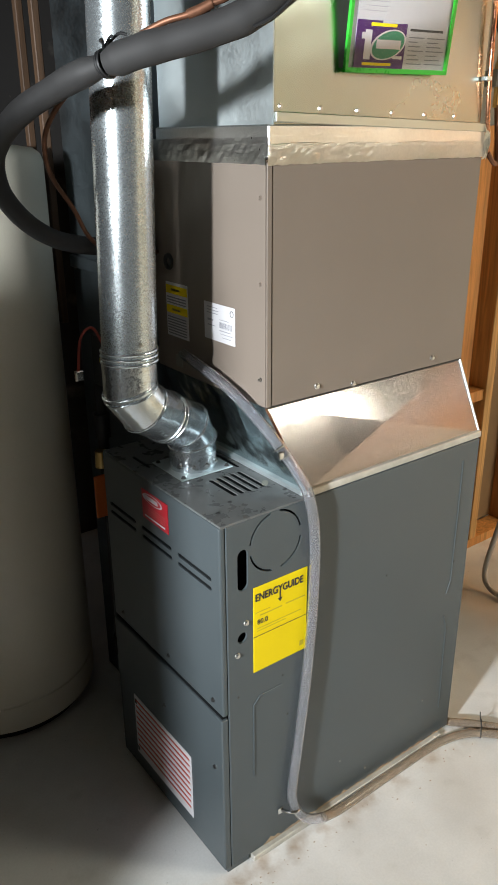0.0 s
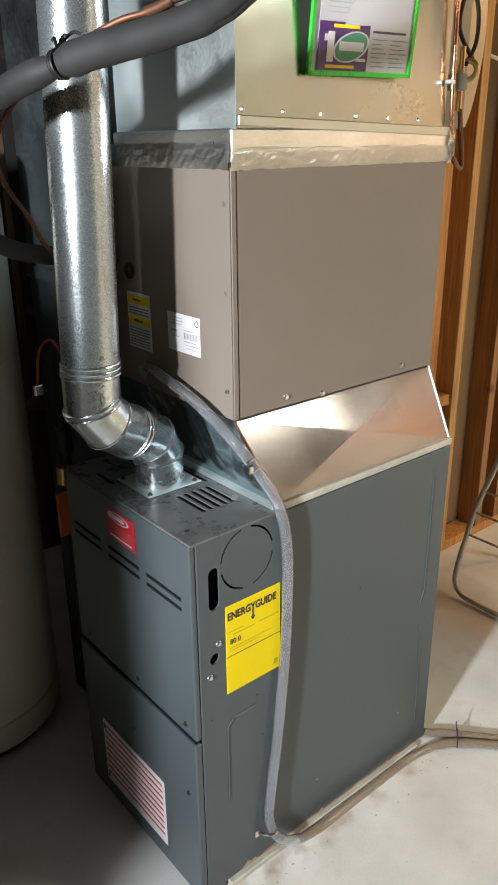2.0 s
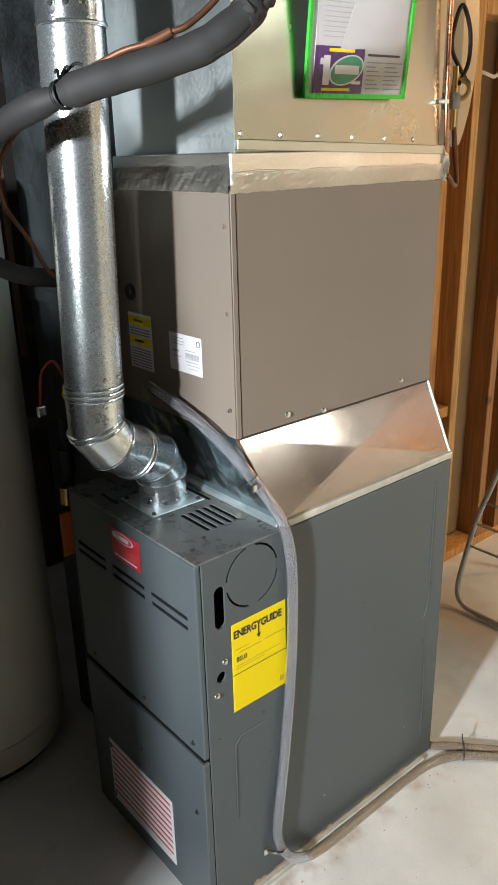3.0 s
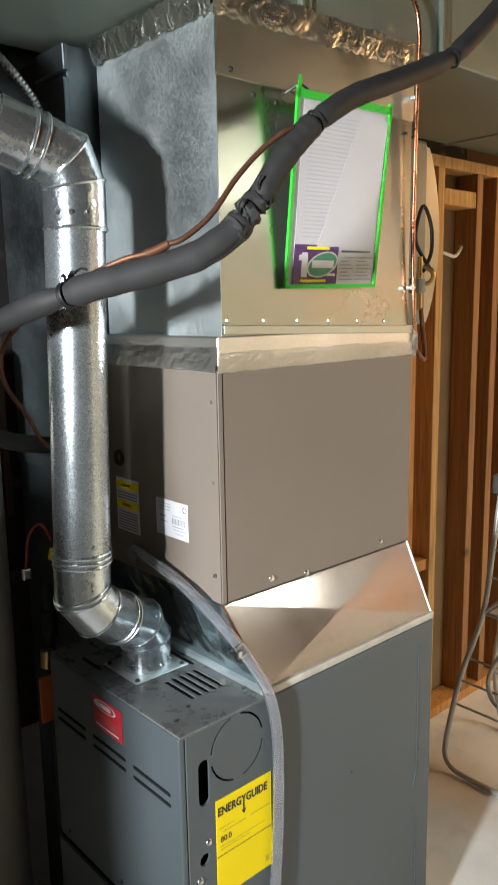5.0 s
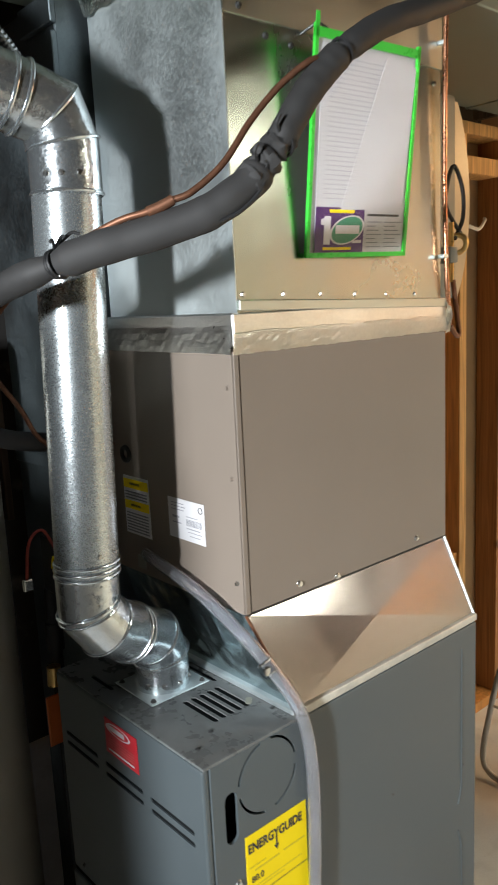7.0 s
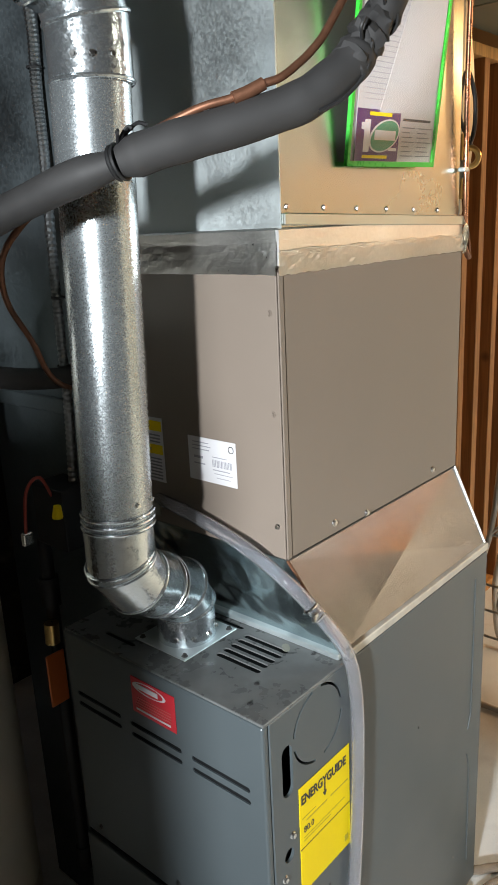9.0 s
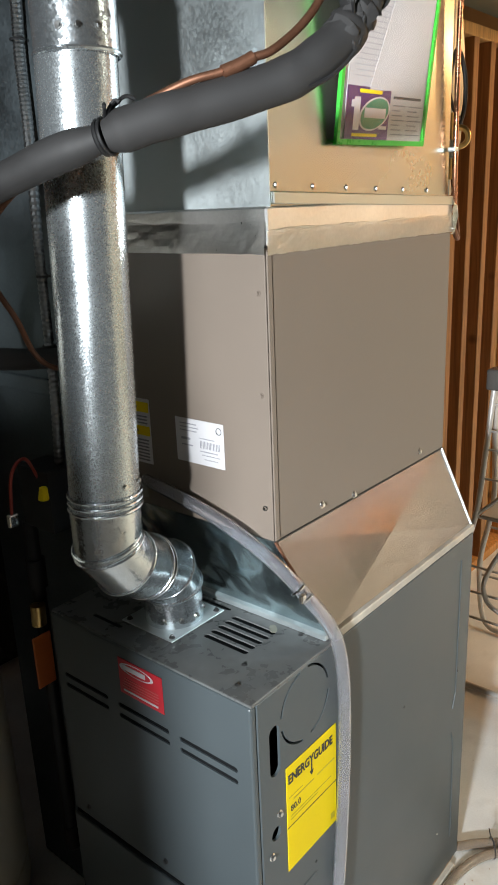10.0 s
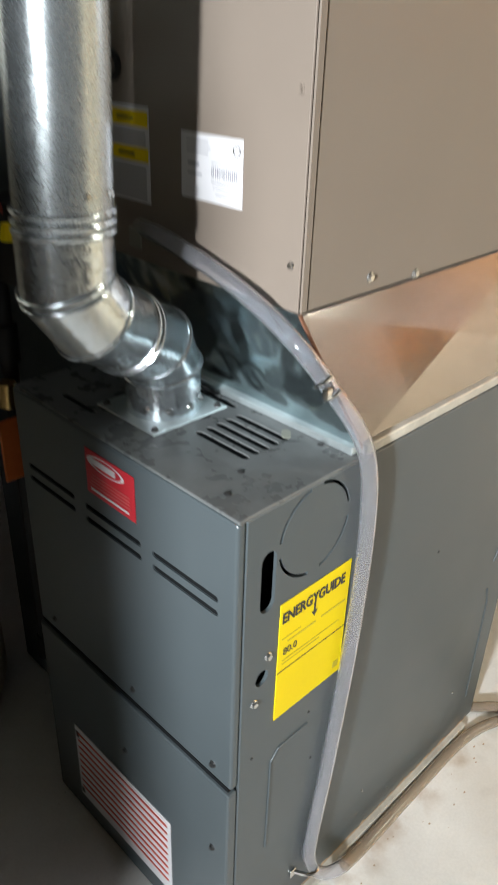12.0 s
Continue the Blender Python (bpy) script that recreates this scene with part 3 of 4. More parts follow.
for v in oval.verts:
    v.co.y = 0.240 + (v.co.y - 0.240) * 3.7
    v.co.x = -0.0036 + (v.co.x + 0.0037) * 0.4
part("white_oval", oval, PAPER, plate)
print_bars(plate, "print_bar", [(0.274, 0.782, 0.192, 0.7855)], PAPER, on_front(-0.0035))
print_bars(plate, "print_bar", [(0.276 - 0.002 * k, 0.7905 + 0.0052 * k, 0.19, 0.7922 + 0.0052 * k) for k in range(4)], PINK, on_front(-0.0035))

# white sheet of red-lined instructions on the lower door
sheet = part("instruction_label", box((-0.0078, 0.124, 0.061), (-0.0062, 0.386, 0.243), 0.0004, 1), PAPER, furnace, "white instruction label with red lines")
print_bars(sheet, "red_line", [(0.378, 0.086 + 0.0175 * k, 0.132, 0.0910 + 0.0175 * k) for k in range(9)], REDLINE, on_front(-0.0078))
print_bars(sheet, "print_bar", [(0.382, 0.07, 0.375, 0.082), (0.382, 0.218, 0.374, 0.232)], INK, on_front(-0.0078))

# yellow rating label
guide = part("energy_label", box((0.0735, -0.0014, 0.5125), (0.2110, -0.0002, 0.7120), 0.0004, 1), YELLOW, furnace, "yellow energy rating label with black print")
on_side = lambda u, v, lift: Vector((u, -0.0014 - lift, v))
lettering(guide, "label_word", "ENERGYGUIDE", 0.0232, pose(0.0775, -0.0018, 0.680, 90, 0, 0), INK, 0.79, 0.0006)
print_bars(guide, "print_bar", [(0.1385, 0.664, 0.1415, 0.681), (0.0735, 0.5975, 0.211, 0.5988)], INK, on_side)
part("arrow_head", loft([[Vector((0.1345, y, 0.666)), Vector((0.1455, y, 0.666)), Vector((0.140, y, 0.657))] for y in (-0.0013, -0.002)]), INK, guide)
lettering(guide, "label_number", "80.0", 0.0165, pose(0.0825, -0.0018, 0.625, 90, 0, 0), INK, 0.95)
print_bars(guide, "print_bar", [(0.090, 0.644, 0.145, 0.6465), (0.155, 0.645, 0.205, 0.6475), (0.082, 0.6155, 0.195, 0.617), (0.082, 0.6095, 0.155, 0.611), (0.079, 0.653, 0.115, 0.6545), (0.193, 0.526, 0.204, 0.538)], YELLOWINK, on_side)

# ---- transition between furnace and coil ----
trans = thing("transition_duct", "shiny galvanized sheet-metal transition collar above the furnace", "duct fitting", at=(0.2, 0, 0.865))
BL, BR, TL, TR = (0.214, 0.006, 0.878), (0.737, 0.006, 0.878), (0.168, 0.082, 1.036), (0.737, 0.082, 1.036)
mid = (0.456, 0.0372, 0.958)
bm = bmesh.new()
v = [bm.verts.new(p) for p in (BL, BR, TR, TL)]
c = bm.verts.new(mid)
for a, b in zip(v, v[1:] + v[:1]):
    bm.faces.new((a, b, c))
r = bmesh.ops.solidify(bm, geom=bm.faces[:], thickness=0.002)
part("side_sheet", bm, SHEET_BRIGHT, trans, "mirror-bright sheet with cross creases")
part("front_sheet", quad_sheet([(0.213, 0.008, 0.872), (0.213, 0.458, 0.872), (0.167, 0.46, 1.036), (0.167, 0.083, 1.036)], 0.002, (-1, 0, -0.26)), SHEET_WAVY, trans)
part("rear_sheet", quad_sheet([(0.738, 0.458, 0.872), (0.738, 0.008, 0.872), (0.738, 0.083, 1.036), (0.738, 0.46, 1.036)], 0.002, (1, 0, 0)), SHEET, trans)
part("far_sheet", quad_sheet([(0.214, 0.458, 0.872), (0.737, 0.458, 0.872), (0.737, 0.462, 1.036), (0.168, 0.462, 1.036)], 0.002, (0, 1, 0)), SHEET, trans)
part("side_flange", box((0.215, -0.002, FH), (0.7385, 0.010, FH + 0.015), 0.0015, 1), RAIL, trans, "pale stained flange along the edge")
part("front_flange", box((0.200, 0.010, FH), (0.216, 0.456, FH + 0.010), 0.0015, 1), SHEET_DULL, trans)
part("corner_seam", tube([(0.7385, 0.005, 0.876), (0.7385, 0.080, 1.036)], 0.0028, 8), SHEET_DULL, trans, smooth=True)
part("corner_seam", tube([(0.2125, 0.005, 0.876), (0.167, 0.080, 1.036)], 0.0025, 8), OLDCOPPER, trans, smooth=True)

# ---- evaporator coil cabinet ----
CX0, CX1, CY0, CY1, CZ0, CZ1 = 0.166, 0.744, 0.080, 0.480, 1.037, 1.482
coil = thing("coil_cabinet", "taupe enamelled evaporator coil cabinet above the furnace", "coil cabinet", at=(CX0, CY0, CZ0))
part("body", box((CX0 + 0.004, CY0 + 0.004, CZ0 + 0.001), (CX1 - 0.002, CY1, CZ1), 0.002, 1), TAUPE, coil)
part("side_panel", box((CX0 + 0.014, CY0, CZ0), (CX1, CY0 + 0.0035, CZ1 - 0.005), 0.002, 2), TAUPE, coil)
part("front_panel", box((CX0, CY0 + 0.002, CZ0), (CX0 + 0.0035, CY1 - 0.002, CZ1 - 0.002), 0.0015, 2), TAUPE, coil)
part("panel_edge", box((CX0 + 0.0015, CY0 - 0.0015, CZ0), (CX0 + 0.0125, CY0 + 0.0015, CZ1 - 0.004), 0.001, 1), TAUPE, coil)
part("panel_gap", box((CX0 + 0.0125, CY0 + 0.0015, CZ0 + 0.002), (CX0 + 0.0145, CY0 + 0.003, CZ1 - 0.006)), TAUPE, coil)
part("bottom_edge", box((CX0 + 0.002, CY0 - 0.001, CZ0 - 0.003), (CX1, CY0 + 0.004, CZ0 - 0.0005)), DARKSTEEL, coil)
for x, z in ((0.296, 1.056), (0.640, 1.056), (0.396, 1.042)):
    part("screw", screw((x, CY0, z), SN, 0.005), STEEL, coil)
for z in (1.09, 1.27, 1.42):
    part("screw", screw((CX0, CY0 + 0.016, z), (-1, 0, 0), 0.0036), STEEL if z < 1.1 else TAUPE, coil)
part("grommet", torus((CX0 - 0.001, 0.415, 1.275), (1, 0, 0), 0.013, 0.005, 20, 8), BLACK, coil, smooth=True)
label = part("rating_label", box((CX0 - 0.0011, 0.176, 1.137), (CX0 - 0.0001, 0.283, 1.2125), 0.0003, 1), PAPER, coil, "white rating label with a barcode")
on_coil = on_front(CX0 - 0.0011)
print_bars(label, "bar", [(0.228 - 0.0032 * k, 1.166, 0.2265 - 0.0032 * k + (0.0006 if k % 3 else 0), 1.178) for k in range(14)], FAINT, on_coil)
print_bars(label, "print_bar", [(0.272, 1.203 - 0.006 * k, 0.235 - 0.004 * (k % 2), 1.2045 - 0.006 * k) for k in range(3)], FAINT, on_coil)
print_bars(label, "print_bar", [(0.27, 1.176, 0.25, 1.180), (0.27, 1.166, 0.245, 1.168), (0.228, 1.182, 0.196, 1.1832), (0.228, 1.160, 0.19, 1.1615), (0.225, 1.154, 0.185, 1.155), (0.22, 1.147, 0.19, 1.148)], FAINT, on_coil)
ring = torus((CX0 - 0.0013, 0.186, 1.2), (1, 0, 0), 0.0055, 0.0007, 18, 6)
part("print_ring", ring, INK, label)
warn = part("caution_label", box((CX0 - 0.0011, 0.345, 1.115), (CX0 - 0.0001, 0.432, 1.232), 0.0003, 1), PAPER, coil, "white and yellow caution label")
print_bars(warn, "yellow_band", [(0.430, 1.208, 0.347, 1.226), (0.430, 1.166, 0.347, 1.183)], YELLOW, on_coil)
print_bars(warn, "print_bar", [(0.41, 1.215, 0.375, 1.2195), (0.41, 1.172, 0.375, 1.1765)] + [(0.427, 1.12 + 0.006 * k, 0.352, 1.1225 + 0.006 * k) for k in range(7)] + [(0.427, 1.187 + 0.006 * k, 0.352, 1.1895 + 0.006 * k) for k in range(3)], GREYINK, on_coil)
part("tag", box((CX0 - 0.02, 0.345, 1.060), (CX0 - 0.018, 0.370, 1.085)), CAULK, coil)

# ---- plenum ----
PX0, PX1, PY0, PY1 = 0.186, 0.733, 0.084, 0.462
plenum = thing("supply_plenum", "galvanized sheet-metal supply plenum sealed with foil tape", "duct", at=(PX0, PY0, 1.476))
band = part("collar_band", box((0.172, 0.081, 1.483), (0.750, 0.458, 1.538), 0.003, 1), TAPE_SOFT, plenum, "foil-taped collar band")
part("side_sheet", box((PX0, PY0, 1.536), (PX1, PY0 + 0.002, 1.985)), SHEET, plenum, "shiny side sheet with a golden reflection")
part("front_sheet", box((PX0 - 0.001, PY0 + 0.0022, 1.536), (PX0 + 0.0005, PY1, 2.09)), SHEET_DULL, plenum, "mottled grey front sheet")
part("rear_sheet", box((PX1 - 0.002, PY0 + 0.0022, 1.536), (PX1, PY1, 2.09)), SHEET_DULL, plenum)
part("far_sheet", box((PX0, PY1 - 0.002, 1.536), (PX1, PY1 + 0.001, 2.09)), SHEET_DULL, plenum)
part("upper_sheet", box((PX0 - 0.002, PY0 - 0.003, 1.978), (PX1 + 0.002, PY0 - 0.0005, 2.095)), SHEET_SATIN, plenum)
part("corner_flange", box((PX0 - 0.003, PY0 - 0.0012, 1.50), (PX0 - 0.0012, PY0 + 0.016, 1.975)), SHEET_DULL, plenum, "bright folded corner flange")
strip_bm = box((PX0 - 0.001, PY0 - 0.007, 1.541), (PX1 + 0.016, PY0 - 0.0005, 1.558), 0.0015, 1)
for v in strip_bm.verts:
    v.co.z -= 0.015 * (v.co.x - PX0) / (PX1 - PX0)
part("drive_strip", strip_bm, SHEET_SATIN, plenum, "folded grey drive strip, slightly out of level")
for k in range(6):
    part("rivet", screw((0.199 + 0.0898 * k, PY0 - 0.0005, 1.566 - 0.0023 * k), SN, 0.0036, 0.002), STEEL, plenum)
for x, z in ((0.27, 1.958), (0.325, 1.953), (0.38, 1.951), (0.712, 1.95), (0.215, 1.99)):
    part("screw", screw((x, PY0 - 0.0005 if z < 1.98 else PY0 - 0.003, z), SN, 0.0042), DARKSTEEL if x < 0.6 else STEEL, plenum)


def crumpled(lo_edge, hi_edge, out, nu, nv, depth, seed):
    """A strip of tape between two edges, pushed about in small folds."""
    rng = random.Random(seed)
    a, b = [Vector(p) for p in lo_edge], [Vector(p) for p in hi_edge]
    out = Vector(out)
    bm = bmesh.new()
    grid = []
    for i in range(nu + 1):
        u = i / nu
        row = []
        for j in range(nv + 1):
            w = j / nv
            q = a[0].lerp(a[1], u).lerp(b[0].lerp(b[1], u), w)
            inside = 0.25 if j in (0, nv) else 1.0
            jag = Vector((0, 0, rng.uniform(-1, 1) * depth * 0.8)) if j in (0, nv) else Vector((rng.uniform(-1, 1), 0, rng.uniform(-1, 1))) * depth * 0.4
            row.append(bm.verts.new(q + out * (0.002 + inside * rng.random() * depth) + jag))
        grid.append(row)
    for i in range(nu):
        for j in range(nv):
            bm.faces.new((grid[i][j], grid[i + 1][j], grid[i + 1][j + 1], grid[i][j + 1]))
    bmesh.ops.solidify(bm, geom=bm.faces[:], thickness=0.0006)
    return bm


part("foil_tape", crumpled([(0.176, 0.080, 2.068), (0.735, 0.080, 2.080)], [(0.172, 0.079, 2.124), (0.735, 0.079, 2.130)], (0, -1, 0), 40, 4, 0.0042, 3), TAPE, plenum, "crumpled aluminium foil tape", smooth=True)
part("foil_tape", crumpled([(0.180, 0.46, 2.074), (0.180, 0.082, 2.074)], [(0.172, 0.47, 2.120), (0.172, 0.082, 2.120)], (-1, 0, 0), 30, 4, 0.0036, 5), TAPE, plenum, "dull foil tape along the trunk", smooth=True)
part("foil_tape", crumpled([(0.168, 0.0795, 1.473), (0.752, 0.0795, 1.477)], [(0.168, 0.0795, 1.506), (0.752, 0.0795, 1.508)], (0, -1, 0), 60, 5, 0.0011, 8), TAPE_SOFT, plenum, "wrinkled clear-backed foil tape")
part("foil_tape", crumpled([(0.1665, 0.458, 1.476), (0.1665, 0.081, 1.474)], [(0.169, 0.458, 1.516), (0.169, 0.081, 1.518)], (-1, 0, 0), 34, 4, 0.0009, 9), TAPE_SOFT, plenum)
for k in range(3):
    rng = random.Random(60 + k)
    ridge = [(0.172 + 0.0285 * i, 0.0782, 1.5045 + 0.004 * math.sin(1.3 * i + 2 * k) * rng.random() + 0.0022 * (k - 1)) for i in range(21)]
    part("tape_ridge", tube(spline(ridge, 3), lambda s: 0.0008 + 0.0007 * abs(math.sin(31 * s)), 6), TAPE_SOFT, plenum, smooth=True)
part("foil_tape", crumpled([(0.738, 0.080, 1.472), (0.757, 0.083, 1.472)], [(0.738, 0.079, 1.538), (0.757, 0.081, 1.538)], (0.4, -1, 0), 4, 6, 0.008, 10), TAPE, plenum)

# ---- flue ----
AX, AY, FR = -0.0435, 0.223, 0.0512
TX, TY = -0.027, 0.207
flue = thing("flue_pipe", "galvanized steel flue pipe rising from the furnace in elbows", "flue pipe", at=(0.11, 0.263, FH))
base = [Vector(p) for p in ((0.115, 0.267, 0.868), (0.115, 0.267, 0.930), (0.095, 0.260, 0.968), (0.041, 0.242, 1.000), (-0.018, 0.222, 1.038), (AX, AY, 1.074), (AX, AY, 1.140))]


def joint_axis(points, i):
    a = (points[i] - points[i - 1]).normalized() if i else (points[1] - points[0]).normalized()
    b = (points[i + 1] - points[i]).normalized() if i < len(points) - 1 else a
    return (a + b).normalized()


def mitred(points, R, i, sides=32, bulge=0.0):
    """One gore of an elbow, cut on the slant at both ends."""
    way = (points[i + 1] - points[i]).normalized()
    side = way.orthogonal().normalized()
    up = way.cross(side)
    rings = []
    for j, end in ((i, 0), (i + 1, 1)):
        n = joint_axis(points, j)
        ring = []
        for k in range(sides):
            a = k * math.tau / sides
            q = points[j] + R * (math.cos(a) * side + math.sin(a) * up)
            ring.append(q - way * ((q - points[j]).dot(n) / way.dot(n)))
        rings.append(ring)
    low, high = rings
    middle = [[p.lerp(q, s) for p, q in zip(low, high)] for s in (0.08, 0.5, 0.92)]
    return loft([low, *middle, high], caps=False)


for i in range(len(base) - 1):
    part("elbow_gore", mitred(base, FR * (1.0 if i else 0.985), i), ELBOW, flue, smooth=True)
for i in (1, 2, 3, 4, 5):
    n = joint_axis(base, i)
    part("joint_bead", torus(base[i], n, FR * 1.012, 0.0028, 36), ELBOW, flue, smooth=True)
    if i in (3, 5):
        part("joint_bead", torus(base[i] + n * 0.010, n, FR * 1.012, 0.0026, 36), ELBOW, flue, smooth=True)


def flue_axis(z):
    """The vertical run leans a little."""
    return Vector((AX, AY, 0)).lerp(Vector((TX, TY, 0)), (z - 1.10) / 0.69) + Vector((0, 0, z))


vertical = [flue_axis(z) for z in (1.134, 1.30, 1.50, 1.70, 1.724)]
part("straight_pipe", tube(vertical, FR * 0.985, 48), FLUE, flue, "spangled straight flue length", smooth=True)
part("lock_seam", tube([flue_axis(1.16) + Vector((0.046, -0.019, 0)), flue_axis(1.72) + Vector((0.046, -0.019, 0))], 0.0022, 6), FLUE, flue, smooth=True)
for z in (1.138, 1.148, 1.158):
    part("joint_bead", torus(flue_axis(z), (0, 0, 1), FR * 1.0, 0.0032, 40), ELBOW, flue, smooth=True)
top = [Vector(p) for p in ((TX, TY, 1.718), (TX, TY, 1.793), (-0.043, 0.208, 1.834), (-0.088, 0.212, 1.850), (-0.160, 0.219, 1.872))]
for i in range(len(top) - 1):
    part("elbow_gore", mitred(top, FR * 1.02, i), ELBOW, flue, smooth=True)
for i in (1, 2, 3):
    n = joint_axis(top, i)
    part("joint_bead", torus(top[i], n, FR * 1.035, 0.003, 36), ELBOW, flue, smooth=True)
part("joint_bead", torus((TX, TY, 1.722), (0, 0, 1), FR * 1.015, 0.003, 36), ELBOW, flue, smooth=True)
part("joint_bead", torus(top[3] + (top[4] - top[3]) * 0.25, top[4] - top[3], FR * 1.035, 0.003, 36), ELBOW, flue, smooth=True)
run = [top[4] - (top[4] - top[3]) * 0.2, Vector((-0.55, 0.257, 1.992)), Vector((-0.95, 0.30, 2.115)), Vector((-1.02, 0.31, 2.2)), Vector((-1.03, 0.31, 2.48))]
part("straight_pipe", tube([run[0].lerp(run[1], s / 4) for s in range(5)] + run[2:], FR * 0.985, 36), FLUE, flue, smooth=True)
for a in (210, 235, 262):
    d = Vector((math.cos(radians(a)), math.sin(radians(a)), 0))
    part("screw", screw(Vector((TX, TY, 1.745)) + d * FR * 1.01, d, 0.0036), STEEL, flue)
for a in (265, 300):
    d = Vector((math.cos(radians(a)), math.sin(radians(a)), 0))
    part("screw", screw(flue_axis(1.176) + d * FR * 0.98, d, 0.0036), STEEL, flue)
for a in (205, 240, 275, 310):
    d = Vector((math.cos(radians(a)), math.sin(radians(a)), 0))
    part("screw", screw(Vector((0.115, 0.267, 0.884)) + d * FR * 0.98, d, 0.004), STEEL, flue)
part("screw", screw(Vector((-0.075, 0.168, 1.836)), (-0.5, -0.75, 0.35), 0.004), STEEL, flue)
part("screw", screw(Vector((0.008, 0.187, 1.02)), (0.1, -0.95, 0.3), 0.004), STEEL, flue)
part("screw", screw(Vector((0.045, 0.20, 0.985)), (-0.35, -0.75, -0.5), 0.004), STEEL, flue)
part("base_plate", box((0.050, 0.207, FH + 0.0003), (0.178, 0.330, FH + 0.003), 0.001, 1), SHEET_DULL, flue, "square steel base plate")
for x, y in ((0.060, 0.217), (0.168, 0.217), (0.060, 0.320)):
    part("screw", screw((x, y, FH + 0.003), (0, 0, 1), 0.004), DARKSTEEL, flue)

# ---- insulated suction line with its loop ----
line = thing("refrigerant_line", "dark foam-insulated refrigerant line tied with cord", "refrigerant line", at=(-0.17, 0.02, 1.6))
LEFT = [(0.170, 0.470, 1.300), (0.11, 0.508, 1.300), (0.04, 0.530, 1.306), (-0.03, 0.538, 1.324), (-0.10, 0.510, 1.365), (-0.160, 0.455, 1.422), (-0.198, 0.375, 1.481), (-0.210, 0.285, 1.523), (-0.205, 0.203, 1.556), (-0.186, 0.123, 1.582), (-0.172, 0.072, 1.597), (-0.153, 0.026, 1.609)]
RIGHT = [(-0.151, 0.022, 1.610), (-0.119, -0.018, 1.624), (-0.083, -0.050, 1.635), (-0.030, -0.098, 1.654), (-0.004, -0.119, 1.669), (0.027, -0.135, 1.693), (0.043, -0.142, 1.712)]
UPPER = [(0.063, -0.150, 1.738), (0.103, -0.160, 1.796), (0.132, -0.165, 1.827), (0.157, -0.169, 1.850)]
FAR = [(0.161, -0.170, 1.853), (0.243, -0.17, 1.899), (0.353, -0.17, 1.942), (0.495, -0.17, 2.000)]
END = [(0.499, -0.17, 2.002), (0.623, -0.17, 2.098), (0.80, -0.18, 2.26), (0.95, -0.18, 2.47)]


def sleeve(points, r0, pinch=(True, True)):
    pts = spline(points, 9)

    def radius(s):
        k = 1.0
        if pinch[0]:
            k = min(k, 0.72 + 5 * s)
        if pinch[1]:
            k = min(k, 0.72 + 5 * (1 - s))
        return r0 * min(k, 1.0) * (1 + 0.02 * math.sin(37 * s))
    return tube(pts, radius, 20)


part("insulation", sleeve(LEFT, 0.0188, (False, True)), FOAM, line, smooth=True)
part("insulation", sleeve(RIGHT, 0.0212), FOAM, line, smooth=True)
part("insulation", sleeve(UPPER, 0.0185), FOAM, line, smooth=True)
part("insulation", sleeve(FAR, 0.0172), FOAM, line, smooth=True)
part("insulation", sleeve(END, 0.0172, (True, False)), FOAM, line, smooth=True)
part("split_edge", tube(spline([(-0.016, -0.128, 1.648), (0.006, -0.143, 1.660), (0.028, -0.155, 1.684), (0.036, -0.158, 1.712)], 6), 0.0022, 6), BLACK, line, smooth=True)
for c, axis, R in (((-0.153, 0.026, 1.609), (0.4, -0.9, 0.25), 0.0165), ((-0.150, 0.021, 1.610), (0.3, -0.9, 0.25), 0.0175), ((0.159, -0.1695, 1.8515), (0.75, -0.05, 0.5), 0.0155), ((0.497, -0.17, 2.001), (0.8, 0, 0.5), 0.0155)):
    part("tie_cord", torus(c, axis, R, 0.0022, 22, 6), BLACK, line, smooth=True)
rng = random.Random(46)
for k in range(5):
    p = Vector((0.028 + 0.0105 * k, -0.1375 - 0.0028 * k, 1.696 + 0.0122 * k))
    fold = torus(p, (0.7 + rng.uniform(-.5, .5), -0.2 + rng.uniform(-.5, .5), 0.75), 0.0105 + rng.uniform(0, 0.004), 0.0075 + rng.uniform(-.0015, .002), 18, 8)
    for v in fold.verts:
        v.co += (v.co - p) * rng.uniform(-0.16, 0.16)
    part("pleat", fold, FOAM, line, smooth=True)
for c, way in (((0.038, -0.140, 1.707), (0.2, -0.7, 0.7)), ((0.068, -0.148, 1.741), (0.9, 0.1, 0.5))):
    part("tie_cord", torus(c, way, 0.0185, 0.002, 22, 6), BLACK, line, smooth=True)
    part("cord_end", tube(spline([Vector(c) + Vector((-0.012, -0.012, 0.008)), Vector(c) + Vector((-0.019, -0.016, 0.017)), Vector(c) + Vector((-0.016, -0.019, 0.026))], 4), 0.0019, 6), BLACK, line, smooth=True)
for k in range(3):
    s = [(-0.155, 0.018, 1.627), (-0.162 + 0.012 * k, 0.008, 1.637 + 0.004 * k), (-0.168 + 0.02 * k, 0.002, 1.634 + 0.005 * k)]
    part("cord_end", tube(spline(s, 4), 0.002, 6), BLACK, line, smooth=True)

liquid = thing("liquid_line", "thin bare copper tube running along the insulated line", "copper pipe", at=(-0.16, -0.01, 1.63))
